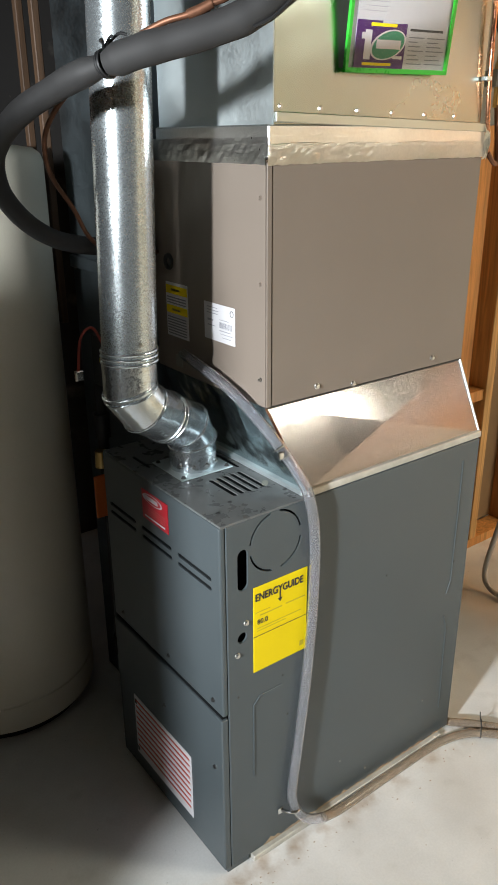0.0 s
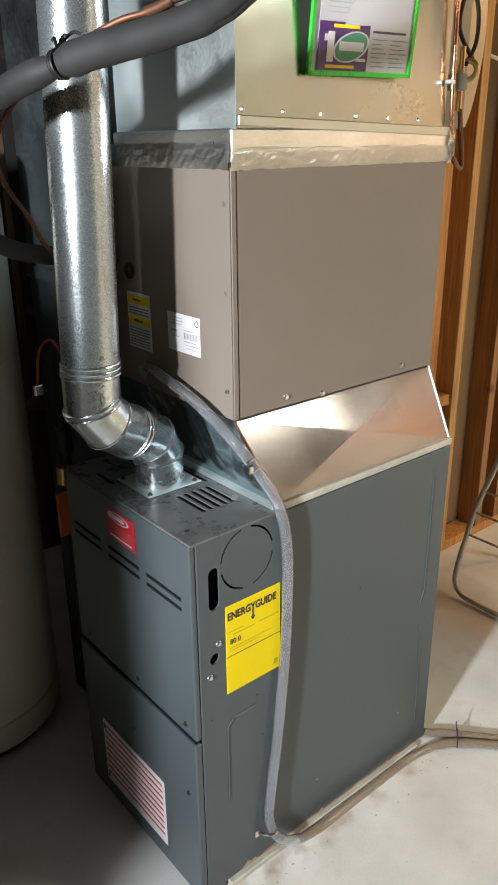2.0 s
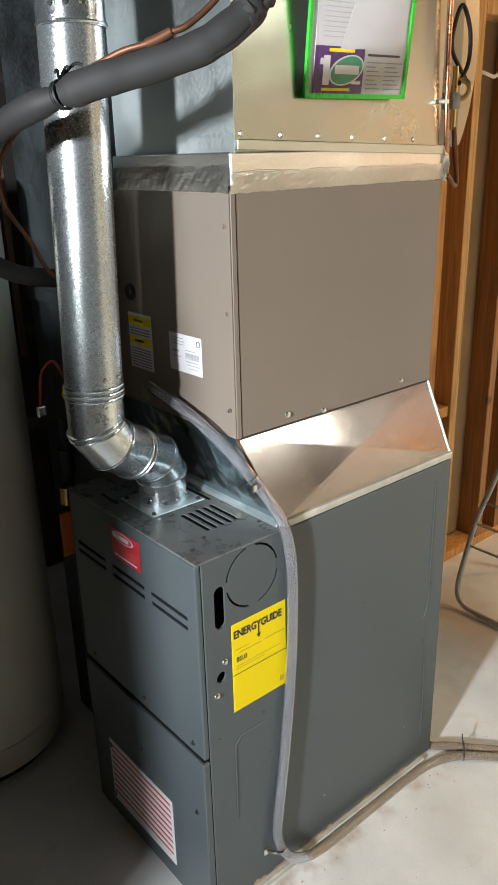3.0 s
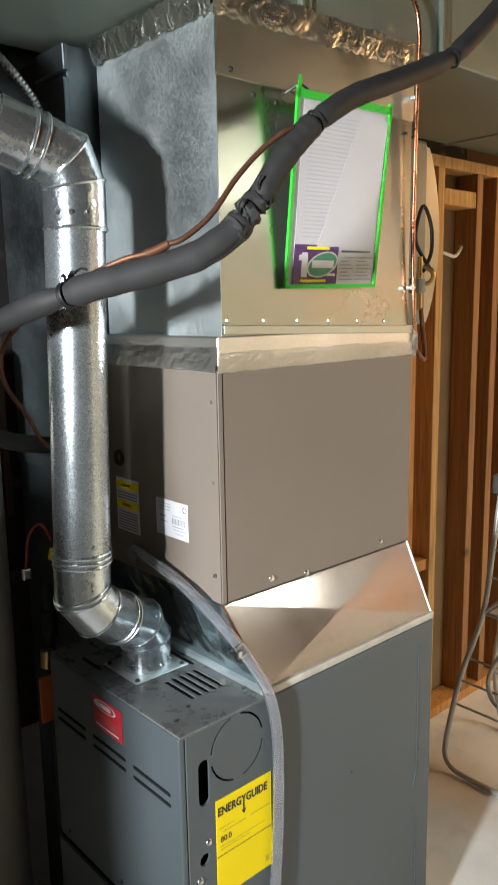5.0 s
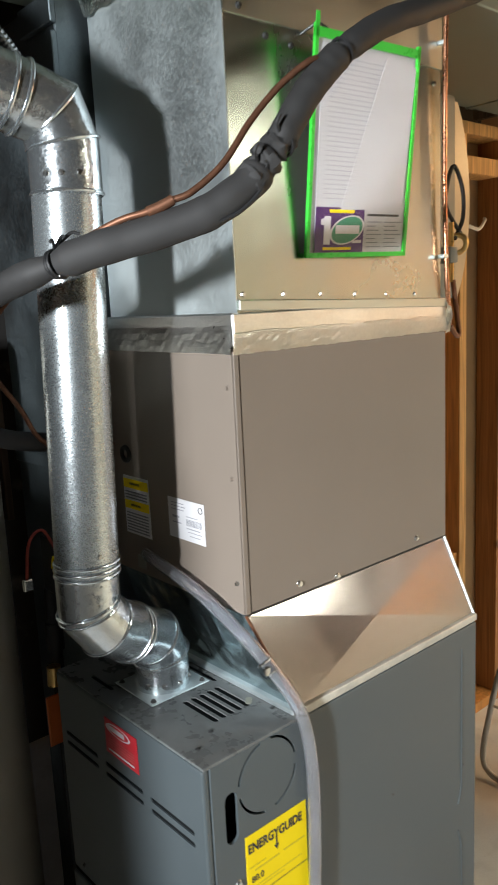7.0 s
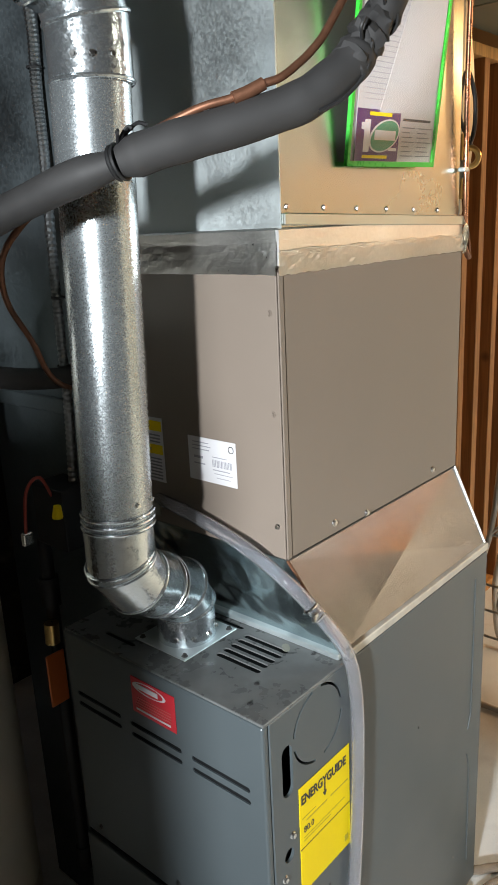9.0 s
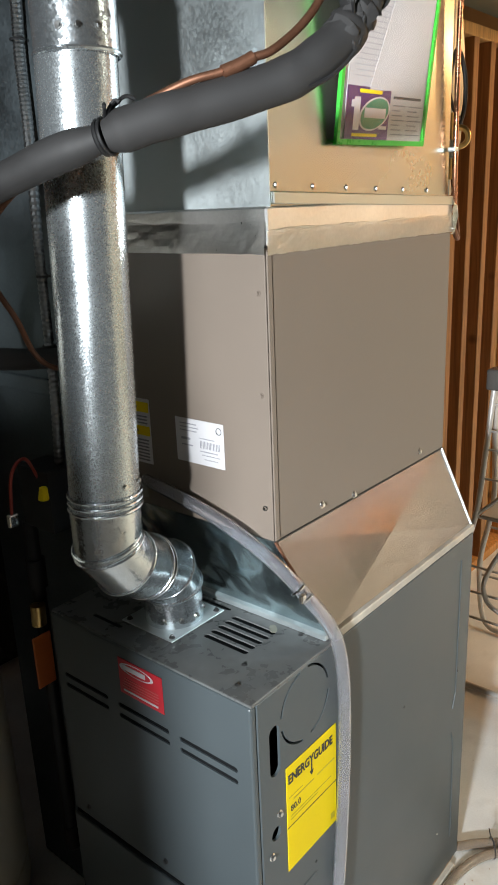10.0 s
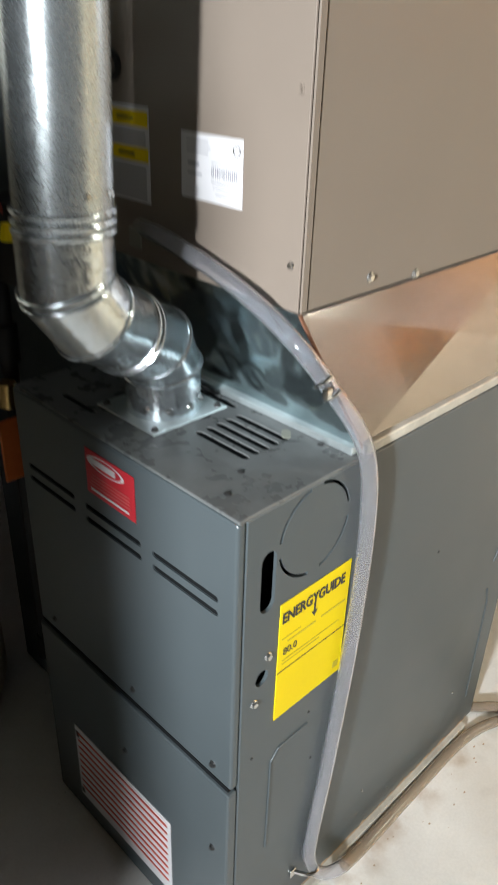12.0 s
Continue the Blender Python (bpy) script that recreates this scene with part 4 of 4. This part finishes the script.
thin = spline([(0.166, 0.46, 1.29), (0.05, 0.42, 1.30), (-0.034, 0.36, 1.340), (-0.079, 0.33, 1.401), (-0.128, 0.30, 1.461), (-0.146, 0.27, 1.514), (-0.150, 0.21, 1.556), (-0.146, 0.12, 1.596), (-0.136, 0.06, 1.616), (-0.128, 0.012, 1.633), (-0.100, -0.040, 1.655), (-0.075, -0.068, 1.664), (-0.054, -0.086, 1.675), (-0.034, -0.101, 1.684), (0.002, -0.118, 1.716), (0.040, -0.128, 1.766), (0.075, -0.143, 1.806), (0.105, -0.160, 1.832), (0.118, -0.165, 1.838)], 7)
part("tube", tube(thin, 0.0042, 10), OLDCOPPER, liquid, smooth=True)
part("coupling", tube(spline([(-0.077, -0.069, 1.663), (-0.064, -0.079, 1.669), (-0.052, -0.088, 1.676)], 4), 0.0065, 12), OLDCOPPER, liquid, smooth=True)

# ---- clear condensate hose ----
hose = thing("drain_hose", "cloudy clear vinyl condensate hose hanging down the furnace", "hose", at=(0.17, 0.02, 0.95))
down = spline([(0.158, 0.36, 1.085), (0.142, 0.29, 1.086), (0.146, 0.20, 1.064), (0.142, 0.125, 1.043), (0.150, 0.062, 1.006), (0.170, 0.030, 0.962), (0.184, -0.004, 0.918), (0.202, -0.014, 0.868), (0.217, -0.0135, 0.79), (0.220, -0.0128, 0.68), (0.213, -0.0128, 0.528), (0.195, -0.0128, 0.34), (0.176, -0.013, 0.19), (0.172, -0.0135, 0.128), (0.186, -0.020, 0.078), (0.215, -0.027, 0.045), (0.26, -0.03, 0.022)], 8)
part("hose_wall", tube(down, 0.0112, 18, wall=0.0019), VINYL, hose, smooth=True)
along = spline([(0.255, -0.03, 0.024), (0.312, -0.029, 0.0135), (0.42, -0.027, 0.0125), (0.52, -0.026, 0.0125), (0.628, -0.026, 0.0125), (0.703, -0.034, 0.0125), (0.764, -0.056, 0.0125), (0.812, -0.095, 0.0125), (0.92, -0.21, 0.0125), (1.15, -0.48, 0.0125)], 8)
part("hose_wall", tube(along, 0.0110, 16, wall=0.0026), VINYL_RUSTY, hose, "rust-stained clear hose", smooth=True)
part("hose_clamp", torus((0.165, 0.036, 0.969), (0.25, -0.6, -0.75), 0.0125, 0.0026, 20, 6), STEEL, hose, smooth=True)
part("hose_clamp", torus((0.172, 0.026, 0.953), (0.3, -0.6, -0.75), 0.0122, 0.002, 20, 6), STEEL, hose, smooth=True)
part("clamp_ear", box((0.151, 0.018, 0.953), (0.163, 0.026, 0.969), 0.002, 1), STEEL, hose)
part("pipe_clip", tube(spline([(0.150, -0.003, 0.094), (0.160, -0.022, 0.098), (0.175, -0.030, 0.098), (0.188, -0.02, 0.094)], 5), 0.0035, 8), STEEL, hose, smooth=True)
part("clip_foot", box((0.140, -0.004, 0.086), (0.154, -0.0003, 0.102), 0.001, 1), STEEL, hose)
second = thing("second_hose", "grey condensate hose lying on the floor behind the furnace", "hose", at=(0.76, 0.0, 0.012))
part("hose_wall", tube(spline([(0.775, 0.18, 0.0125), (0.757, 0.06, 0.0125), (0.752, 0.012, 0.0125), (0.79, -0.026, 0.0125), (0.83, -0.072, 0.0125), (0.93, -0.186, 0.0125), (1.16, -0.455, 0.0125)], 8), 0.0110, 14, wall=0.0026), VINYL_RUSTY, second, smooth=True)
part("tie_wrap", torus((0.80, -0.064, 0.014), (0.6, -0.75, 0), 0.024, 0.002, 20, 6), BLACK, second, smooth=True)
part("tie_tail", tube([(0.80, -0.062, 0.037), (0.806, -0.054, 0.046), (0.815, -0.047, 0.052)], 0.0015, 6), BLACK, second)

# ---- job folder hung on the plenum ----
folder = thing("job_folder", "clear sleeve with green edging and printed papers hung on the plenum", "document sleeve", at=(0.33, 0.07, 1.615))
FO, FU, FV = Vector((0.331, 0.074, 1.622)), Vector((0.257, -0.008, 0.004)), Vector((-0.003, -0.042, 0.352))
FN = FU.cross(FV).normalized()


def on_folder(u, v, lift=0.0):
    return FO + FU * u + FV * v + FN * lift


def strip(u0, v0, u1, v1, lift, thick):
    ring = [(u0, v0), (u1, v0), (u1, v1), (u0, v1)]
    return loft([[on_folder(u, v, lift) for u, v in ring], [on_folder(u, v, lift + thick) for u, v in ring]])


part("back_sheet", strip(0.02, 0.01, 0.98, 0.97, -0.0015, 0.0008), FOLDPAPER, folder)
part("paper", strip(0.075, 0.02, 0.95, 0.93, 0.0, 0.0012), FOLDPAPER, folder, "white printed paper")
part("loose_paper", loft([[on_folder(u, v, l) for u, v, l in ((0.30, 0.22, 0.0016), (0.93, 0.235, 0.0016), (0.97, 0.90, 0.0022), (0.66, 0.91, 0.0022))], [on_folder(u, v, l) for u, v, l in ((0.30, 0.22, 0.0022), (0.93, 0.235, 0.0022), (0.97, 0.90, 0.0028), (0.66, 0.91, 0.0028))]]), FOLDPAPER, folder)
part("print_field", strip(0.075, 0.022, 0.54, 0.232, 0.0014, 0.0006), PURPLE, folder, "purple printed panel")
oval = []
for rr, l0, mat, nm in ((1.0, 0.0021, PAPER, "white_oval"), (0.9, 0.0026, GREENINK, "green_oval")):
    pts = [(0.375 + 0.165 * rr * math.cos(a * math.tau / 28), 0.128 + 0.066 * rr * math.sin(a * math.tau / 28) + 0.022 * math.cos(a * math.tau / 28)) for a in range(28)]
    part(nm, loft([[on_folder(u, v, l0) for u, v in pts], [on_folder(u, v, l0 + 0.0005) for u, v in pts]]), mat, folder)
for r in ((0.26, 0.110, 0.49, 0.150),):
    part("print_bar", strip(*r, 0.0033, 0.0003), PAPER, folder)
for r in ((0.20, 0.207, 0.44, 0.222), (0.15, 0.034, 0.42, 0.047)):
    part("print_bar", strip(*r, 0.0021, 0.0003), YELLOW, folder)
for r in ((0.155, 0.060, 0.215, 0.190), (0.125, 0.150, 0.157, 0.178), (0.43, 0.066, 0.52, 0.080)):
    part("print_bar", strip(*r, 0.0021, 0.0003), PAPER, folder)
part("print_bar", strip(0.57, 0.195, 0.90, 0.206, 0.0024, 0.0003), INK, folder)
for k in range(7):
    for u0, u1 in ((0.57, 0.72), (0.75, 0.93)):
        part("print_bar", strip(u0, 0.045 + 0.02 * k, u1 - 0.03 * (k % 3), 0.050 + 0.02 * k, 0.0024, 0.0003), GREYINK, folder)
for k in range(30):
    part("print_line", strip(0.14, 0.27 + 0.021 * k, 0.70 + 0.16 * ((k * 7) % 5) / 4, 0.2735 + 0.021 * k, 0.0014, 0.0001), FAINT, folder)
for r in ((0.0, 0.0, 1.0, 0.022), (0.0, 0.0, 0.026, 1.0), (0.974, 0.0, 1.0, 1.0), (0.0, 0.945, 1.0, 0.985)):
    part("green_edging", strip(*r, -0.0025, 0.0062), GREEN, folder, "bright green vinyl edging")
front = part("clear_sheet", strip(0.03, 0.02, 0.97, 0.935, 0.0042, 0.0004), SLEEVE, folder)
front.visible_shadow = False
part("hang_tab", strip(0.0, 0.985, 0.03, 1.045, 0.002, 0.0015), GREEN, folder)
part("hang_hook", tube([on_folder(0.10, 0.985, 0.002), on_folder(0.10, 1.02, -0.02), Vector((0.35, PY0, 1.975))], 0.0025, 6), DARKSTEEL, folder)

# ---- humidifier and its water tube ----
humid = thing("humidifier", "bypass humidifier with a beige cover on the plenum", "humidifier", at=(0.728, 0.17, 1.55))
part("housing", box((0.731, 0.16, 1.54), (0.905, 0.43, 1.972), 0.012, 3), GREYPLASTIC, humid, "grey housing", smooth=True)
rings = []
for k in range(15):
    s = k / 14
    z = 1.545 + 0.415 * s
    bulge = 0.012 + 0.062 * math.sin(math.pi * min(1, s * 0.98 + 0.01)) ** 0.7
    rings.append([Vector((0.906, 0.165, z)), Vector((0.906 + bulge * 0.85, 0.168, z)), Vector((0.906 + bulge, 0.20, z)), Vector((0.906 + bulge, 0.39, z)), Vector((0.906 + bulge * 0.85, 0.425, z)), Vector((0.906, 0.428, z))])
part("cover", loft(rings), BEIGE, humid, "curved beige cover", smooth=True)
part("solenoid", box((0.815, 0.115, 1.615), (0.845, 0.150, 1.650), 0.006, 2), GREYPLASTIC, humid, smooth=True)
part("valve_body", tube([(0.832, 0.125, 1.575), (0.832, 0.125, 1.70)], 0.006, 12), BRASS, humid, smooth=True)
part("valve_bracket", tube([(0.832, 0.125, 1.63), (0.832, 0.162, 1.63)], 0.007, 10), BRASS, humid, smooth=True)
part("valve_coil", torus((0.845, 0.118, 1.655), (1, 0.4, 0), 0.018, 0.006, 20, 8), BRASS, humid, smooth=True)
part("wire_loop", tube(spline([(0.838, 0.12, 1.665), (0.868, 0.12, 1.71), (0.866, 0.12, 1.77), (0.842, 0.125, 1.815), (0.826, 0.13, 1.78), (0.822, 0.13, 1.73), (0.862, 0.12, 1.675)], 7), 0.0045, 8), BLACK, humid, smooth=True)
part("feed_tube", tube(spline([(0.834, 0.122, 1.58), (0.838, 0.118, 1.53), (0.838, 0.11, 1.47), (0.815, 0.10, 1.462), (0.775, 0.09, 1.485)], 6), 0.0055, 8), OLDCOPPER, humid, smooth=True)

water = thing("water_tube", "thin copper water tube clipped along the plenum corner", "copper pipe", at=(0.73, 0.07, 1.6))
part("tube", tube(spline([(0.778, 0.092, 1.484), (0.752, 0.078, 1.53), (0.736, 0.072, 1.60), (0.727, 0.070, 1.75), (0.725, 0.068, 1.90), (0.723, 0.064, 2.05), (0.719, 0.058, 2.14), (0.700, 0.058, 2.20), (0.65, 0.064, 2.24), (0.60, 0.080, 2.252)], 5), 0.0048, 10), COPPER, water, smooth=True)
for z in (1.625, 2.022):
    part("pipe_clip", box((0.718, 0.066, z - 0.0035), (0.735 if z < 2 else 0.733, 0.0805, z + 0.0045), 0.002, 2), SHEET_DULL, water)
part("escutcheon", torus((0.598, 0.086, 2.252), (0, 1, 0), 0.008, 0.004, 16, 8), STEEL, water, smooth=True)

# ---- water heater ----
HX, HY, HR, HT = -0.160, 0.905, 0.25, 1.500
heater = thing("water_heater", "tall cream enamelled water heater tank in shade", "water heater", at=(HX, HY, 0))
profile = [(0.0, 0.03), (HR - 0.02, 0.03), (HR - 0.004, 0.036), (HR, 0.05), (HR, 0.115), (HR - 0.003, 0.118), (HR - 0.003, 0.122), (HR, 0.125), (HR, HT - 0.03), (HR - 0.006, HT - 0.012), (HR - 0.022, HT), (HR - 0.06, HT + 0.006), (0.0, HT + 0.01)]
rings = [[Vector((HX + max(r, 0.001) * math.cos(a * math.tau / 64), HY + max(r, 0.001) * math.sin(a * math.tau / 64), z)) for a in range(64)] for r, z in profile]
part("tank_jacket", loft(rings), HEATER, heater, smooth=True)
part("base_ring", tube([(HX, HY, 0.0), (HX, HY, 0.031)], HR - 0.03, 40), IRON, heater)
part("top_screw", screw((HX - 0.02, HY - HR + 0.005, HT - 0.035), (0, -1, 0), 0.005), STEEL, heater)
part("cold_pipe", tube([(HX + 0.1, HY + 0.05, HT), (HX + 0.1, HY + 0.05, 2.45)], 0.011, 12), OLDCOPPER, heater, smooth=True)
part("hot_pipe", tube([(HX - 0.1, HY + 0.05, HT), (HX - 0.1, HY + 0.05, 2.45)], 0.011, 12), OLDCOPPER, heater, smooth=True)

# ---- flexible conduit, gas piping and bits in the dark corner ----
conduit = thing("flexible_conduit", "ribbed steel flexible conduit strapped down the duct", "conduit", at=(0.1, 0.52, 1.1))
way = spline([(-0.30, 0.72, 2.42), (-0.10, 0.60, 2.19), (0.0, 0.51, 2.07), (0.07, 0.487, 1.97), (0.098, 0.498, 1.87), (0.101, 0.507, 1.77), (0.102, 0.508, 1.67), (0.103, 0.517, 1.515), (0.103, 0.520, 1.39), (0.103, 0.522, 1.25), (0.103, 0.534, 1.10)], 30)
part("ribbed_sheath", tube(way, lambda s: 0.0092 if int(round(s * 300)) % 2 else 0.0074, 12), CONDUIT, conduit, smooth=False)
for p in ((0.1, 0.505, 1.80), (0.102, 0.513, 1.44), (0.103, 0.521, 1.32)):
    part("strap", torus(p, (0, 0, 1), 0.0105, 0.0022, 16, 6), BLACK, conduit, smooth=True)
tagged(part("junction_box", box((0.055, 0.505, 0.98), (0.128, 0.60, 1.10), 0.004, 2), IRON), "dark grey metal junction box on the duct", "junction box")

gas = thing("gas_pipe", "black iron gas pipe with a yellow tagged shutoff valve", "gas pipe", at=(0.07, 0.6, 0.3))
part("riser", tube([(0.07, 0.605, 0.25), (0.07, 0.605, 0.98)], 0.0135, 16), IRON, gas, smooth=True)
part("tee", tube([(0.07, 0.605, 0.84), (0.07, 0.605, 0.90)], 0.019, 16), IRON, gas, smooth=True)
part("valve", tube([(0.050, 0.588, 0.770), (0.052, 0.588, 0.812)], 0.015, 12), BRASS, gas, smooth=True)
part("tag", box((0.022, 0.574, 0.640), (0.064, 0.579, 0.754), 0.002, 1), ORANGE, gas, "orange paper tag")
part("drip_leg", tube([(0.07, 0.605, 0.20), (0.07, 0.605, 0.255)], 0.017, 16), IRON, gas, smooth=True)
tagged(part("wire_nut", tube([(0.035, 0.495, 1.060), (0.035, 0.492, 1.082)], lambda s: 0.010 - 0.003 * s, 10), YELLOW), "yellow wire connector on a dark lead", "wire connector")
lead = thing("red_wire", "thin red wire with a bright clamp hanging in the dark", "wire", at=(0.06, 0.53, 1.06))
part("wire", tube(spline([(0.06, 0.54, 1.08), (0.03, 0.53, 1.13), (0.0, 0.53, 1.11), (-0.015, 0.523, 1.04)], 6), 0.003, 8), REDWIRE, lead, smooth=True)
part("clamp", box((-0.024, 0.517, 1.018), (-0.004, 0.527, 1.042), 0.003, 2), STEEL, lead, "bright steel clamp")
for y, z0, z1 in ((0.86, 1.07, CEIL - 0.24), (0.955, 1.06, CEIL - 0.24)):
    tagged(part("wood_strip", box((0.10, y, z0), (0.118, y + 0.022, z1), 0.002, 1), SHADE_PINE), "narrow pine strip beside the duct, coloured dark for shade", "wood strip", "wood strips")

# ---- wire drying rack ----
rack = thing("drying_rack", "folding wire drying rack with grey caps standing on the floor", "drying rack", at=(1.35, 0.2, 0))


def rack_frame(dx, wires):
    leg = spline([(1.385 + dx, 0.28, 0.0135), (1.388 + dx, 0.348, 0.022), (1.395 + dx, 0.382, 0.07), (1.420 + dx * 0.8, 0.376, 0.20), (1.450 + dx * 0.6, 0.360, 0.344), (1.500 + dx * 0.4, 0.318, 0.557), (1.525 + dx * 0.2, 0.305, 0.78), (1.550, 0.298, 0.98)], 7)
    part("leg_tube", tube(leg, 0.0095, 12), WIRE, rack, smooth=True)
    part("leg_tube", tube([Vector((p.x, -0.30 - p.y, p.z)) for p in leg], 0.0095, 12), WIRE, rack, smooth=True)
    part("floor_tube", tube([leg[0], Vector((leg[0].x, -0.63, 0.0135))], 0.0095, 12), WIRE, rack, smooth=True)
    for z in wires:
        p = min(leg, key=lambda q: abs(q.z - z))
        part("cross_wire", tube([(p.x, p.y, p.z), (p.x, -0.30 - p.y, p.z)], 0.0042, 8), WIRE, rack, smooth=True)


rack_frame(0.0, (0.92, 0.85, 0.78, 0.70, 0.56, 0.40, 0.32, 0.24))
rack_frame(0.36, (0.75, 0.45, 0.25))
part("cap", box((1.525, 0.274, 0.970), (1.590, 0.318, 1.035), 0.008, 3), CAP, rack, "dark grey plastic end cap", smooth=True)
part("brace", tube([(1.500, 0.317, 0.56), (1.56, 0.14, 0.74)], 0.006, 10), WIRE, rack, smooth=True)
part("tray", box((1.50, -0.6, 0.560), (1.66, 0.30, 0.567), 0.002, 1), WIRE, rack, "flat coated tray")
inner = spline([(1.47, 0.06, 0.66), (1.455, 0.18, 0.52), (1.44, 0.235, 0.42), (1.435, 0.25, 0.34), (1.435, 0.20, 0.28), (1.435, 0.0, 0.26)], 7)
part("inner_tube", tube(inner, 0.008, 10), WIRE, rack, smooth=True)

# ---- floor dirt ----
rng = random.Random(12)
bm = bmesh.new()
for k in range(48):
    t = rng.random()
    x = 0.02 + 0.9 * t
    y = -0.045 - abs(rng.gauss(0, 0.035))
    if k > 34:
        x, y = rng.uniform(-0.5, 1.2), rng.uniform(-0.6, -0.05)
    r = rng.uniform(0.0006, 0.0019)
    bmesh.ops.create_icosphere(bm, subdivisions=1, radius=r, matrix=Matrix.Translation((x, y, 0.0006)) @ Matrix.Diagonal((1.6, 1.0, 0.35, 1)))
tagged(part("floor_grit", bm, DIRT), "rusty grit and flakes scattered on the floor", "grit", kind="stuff")
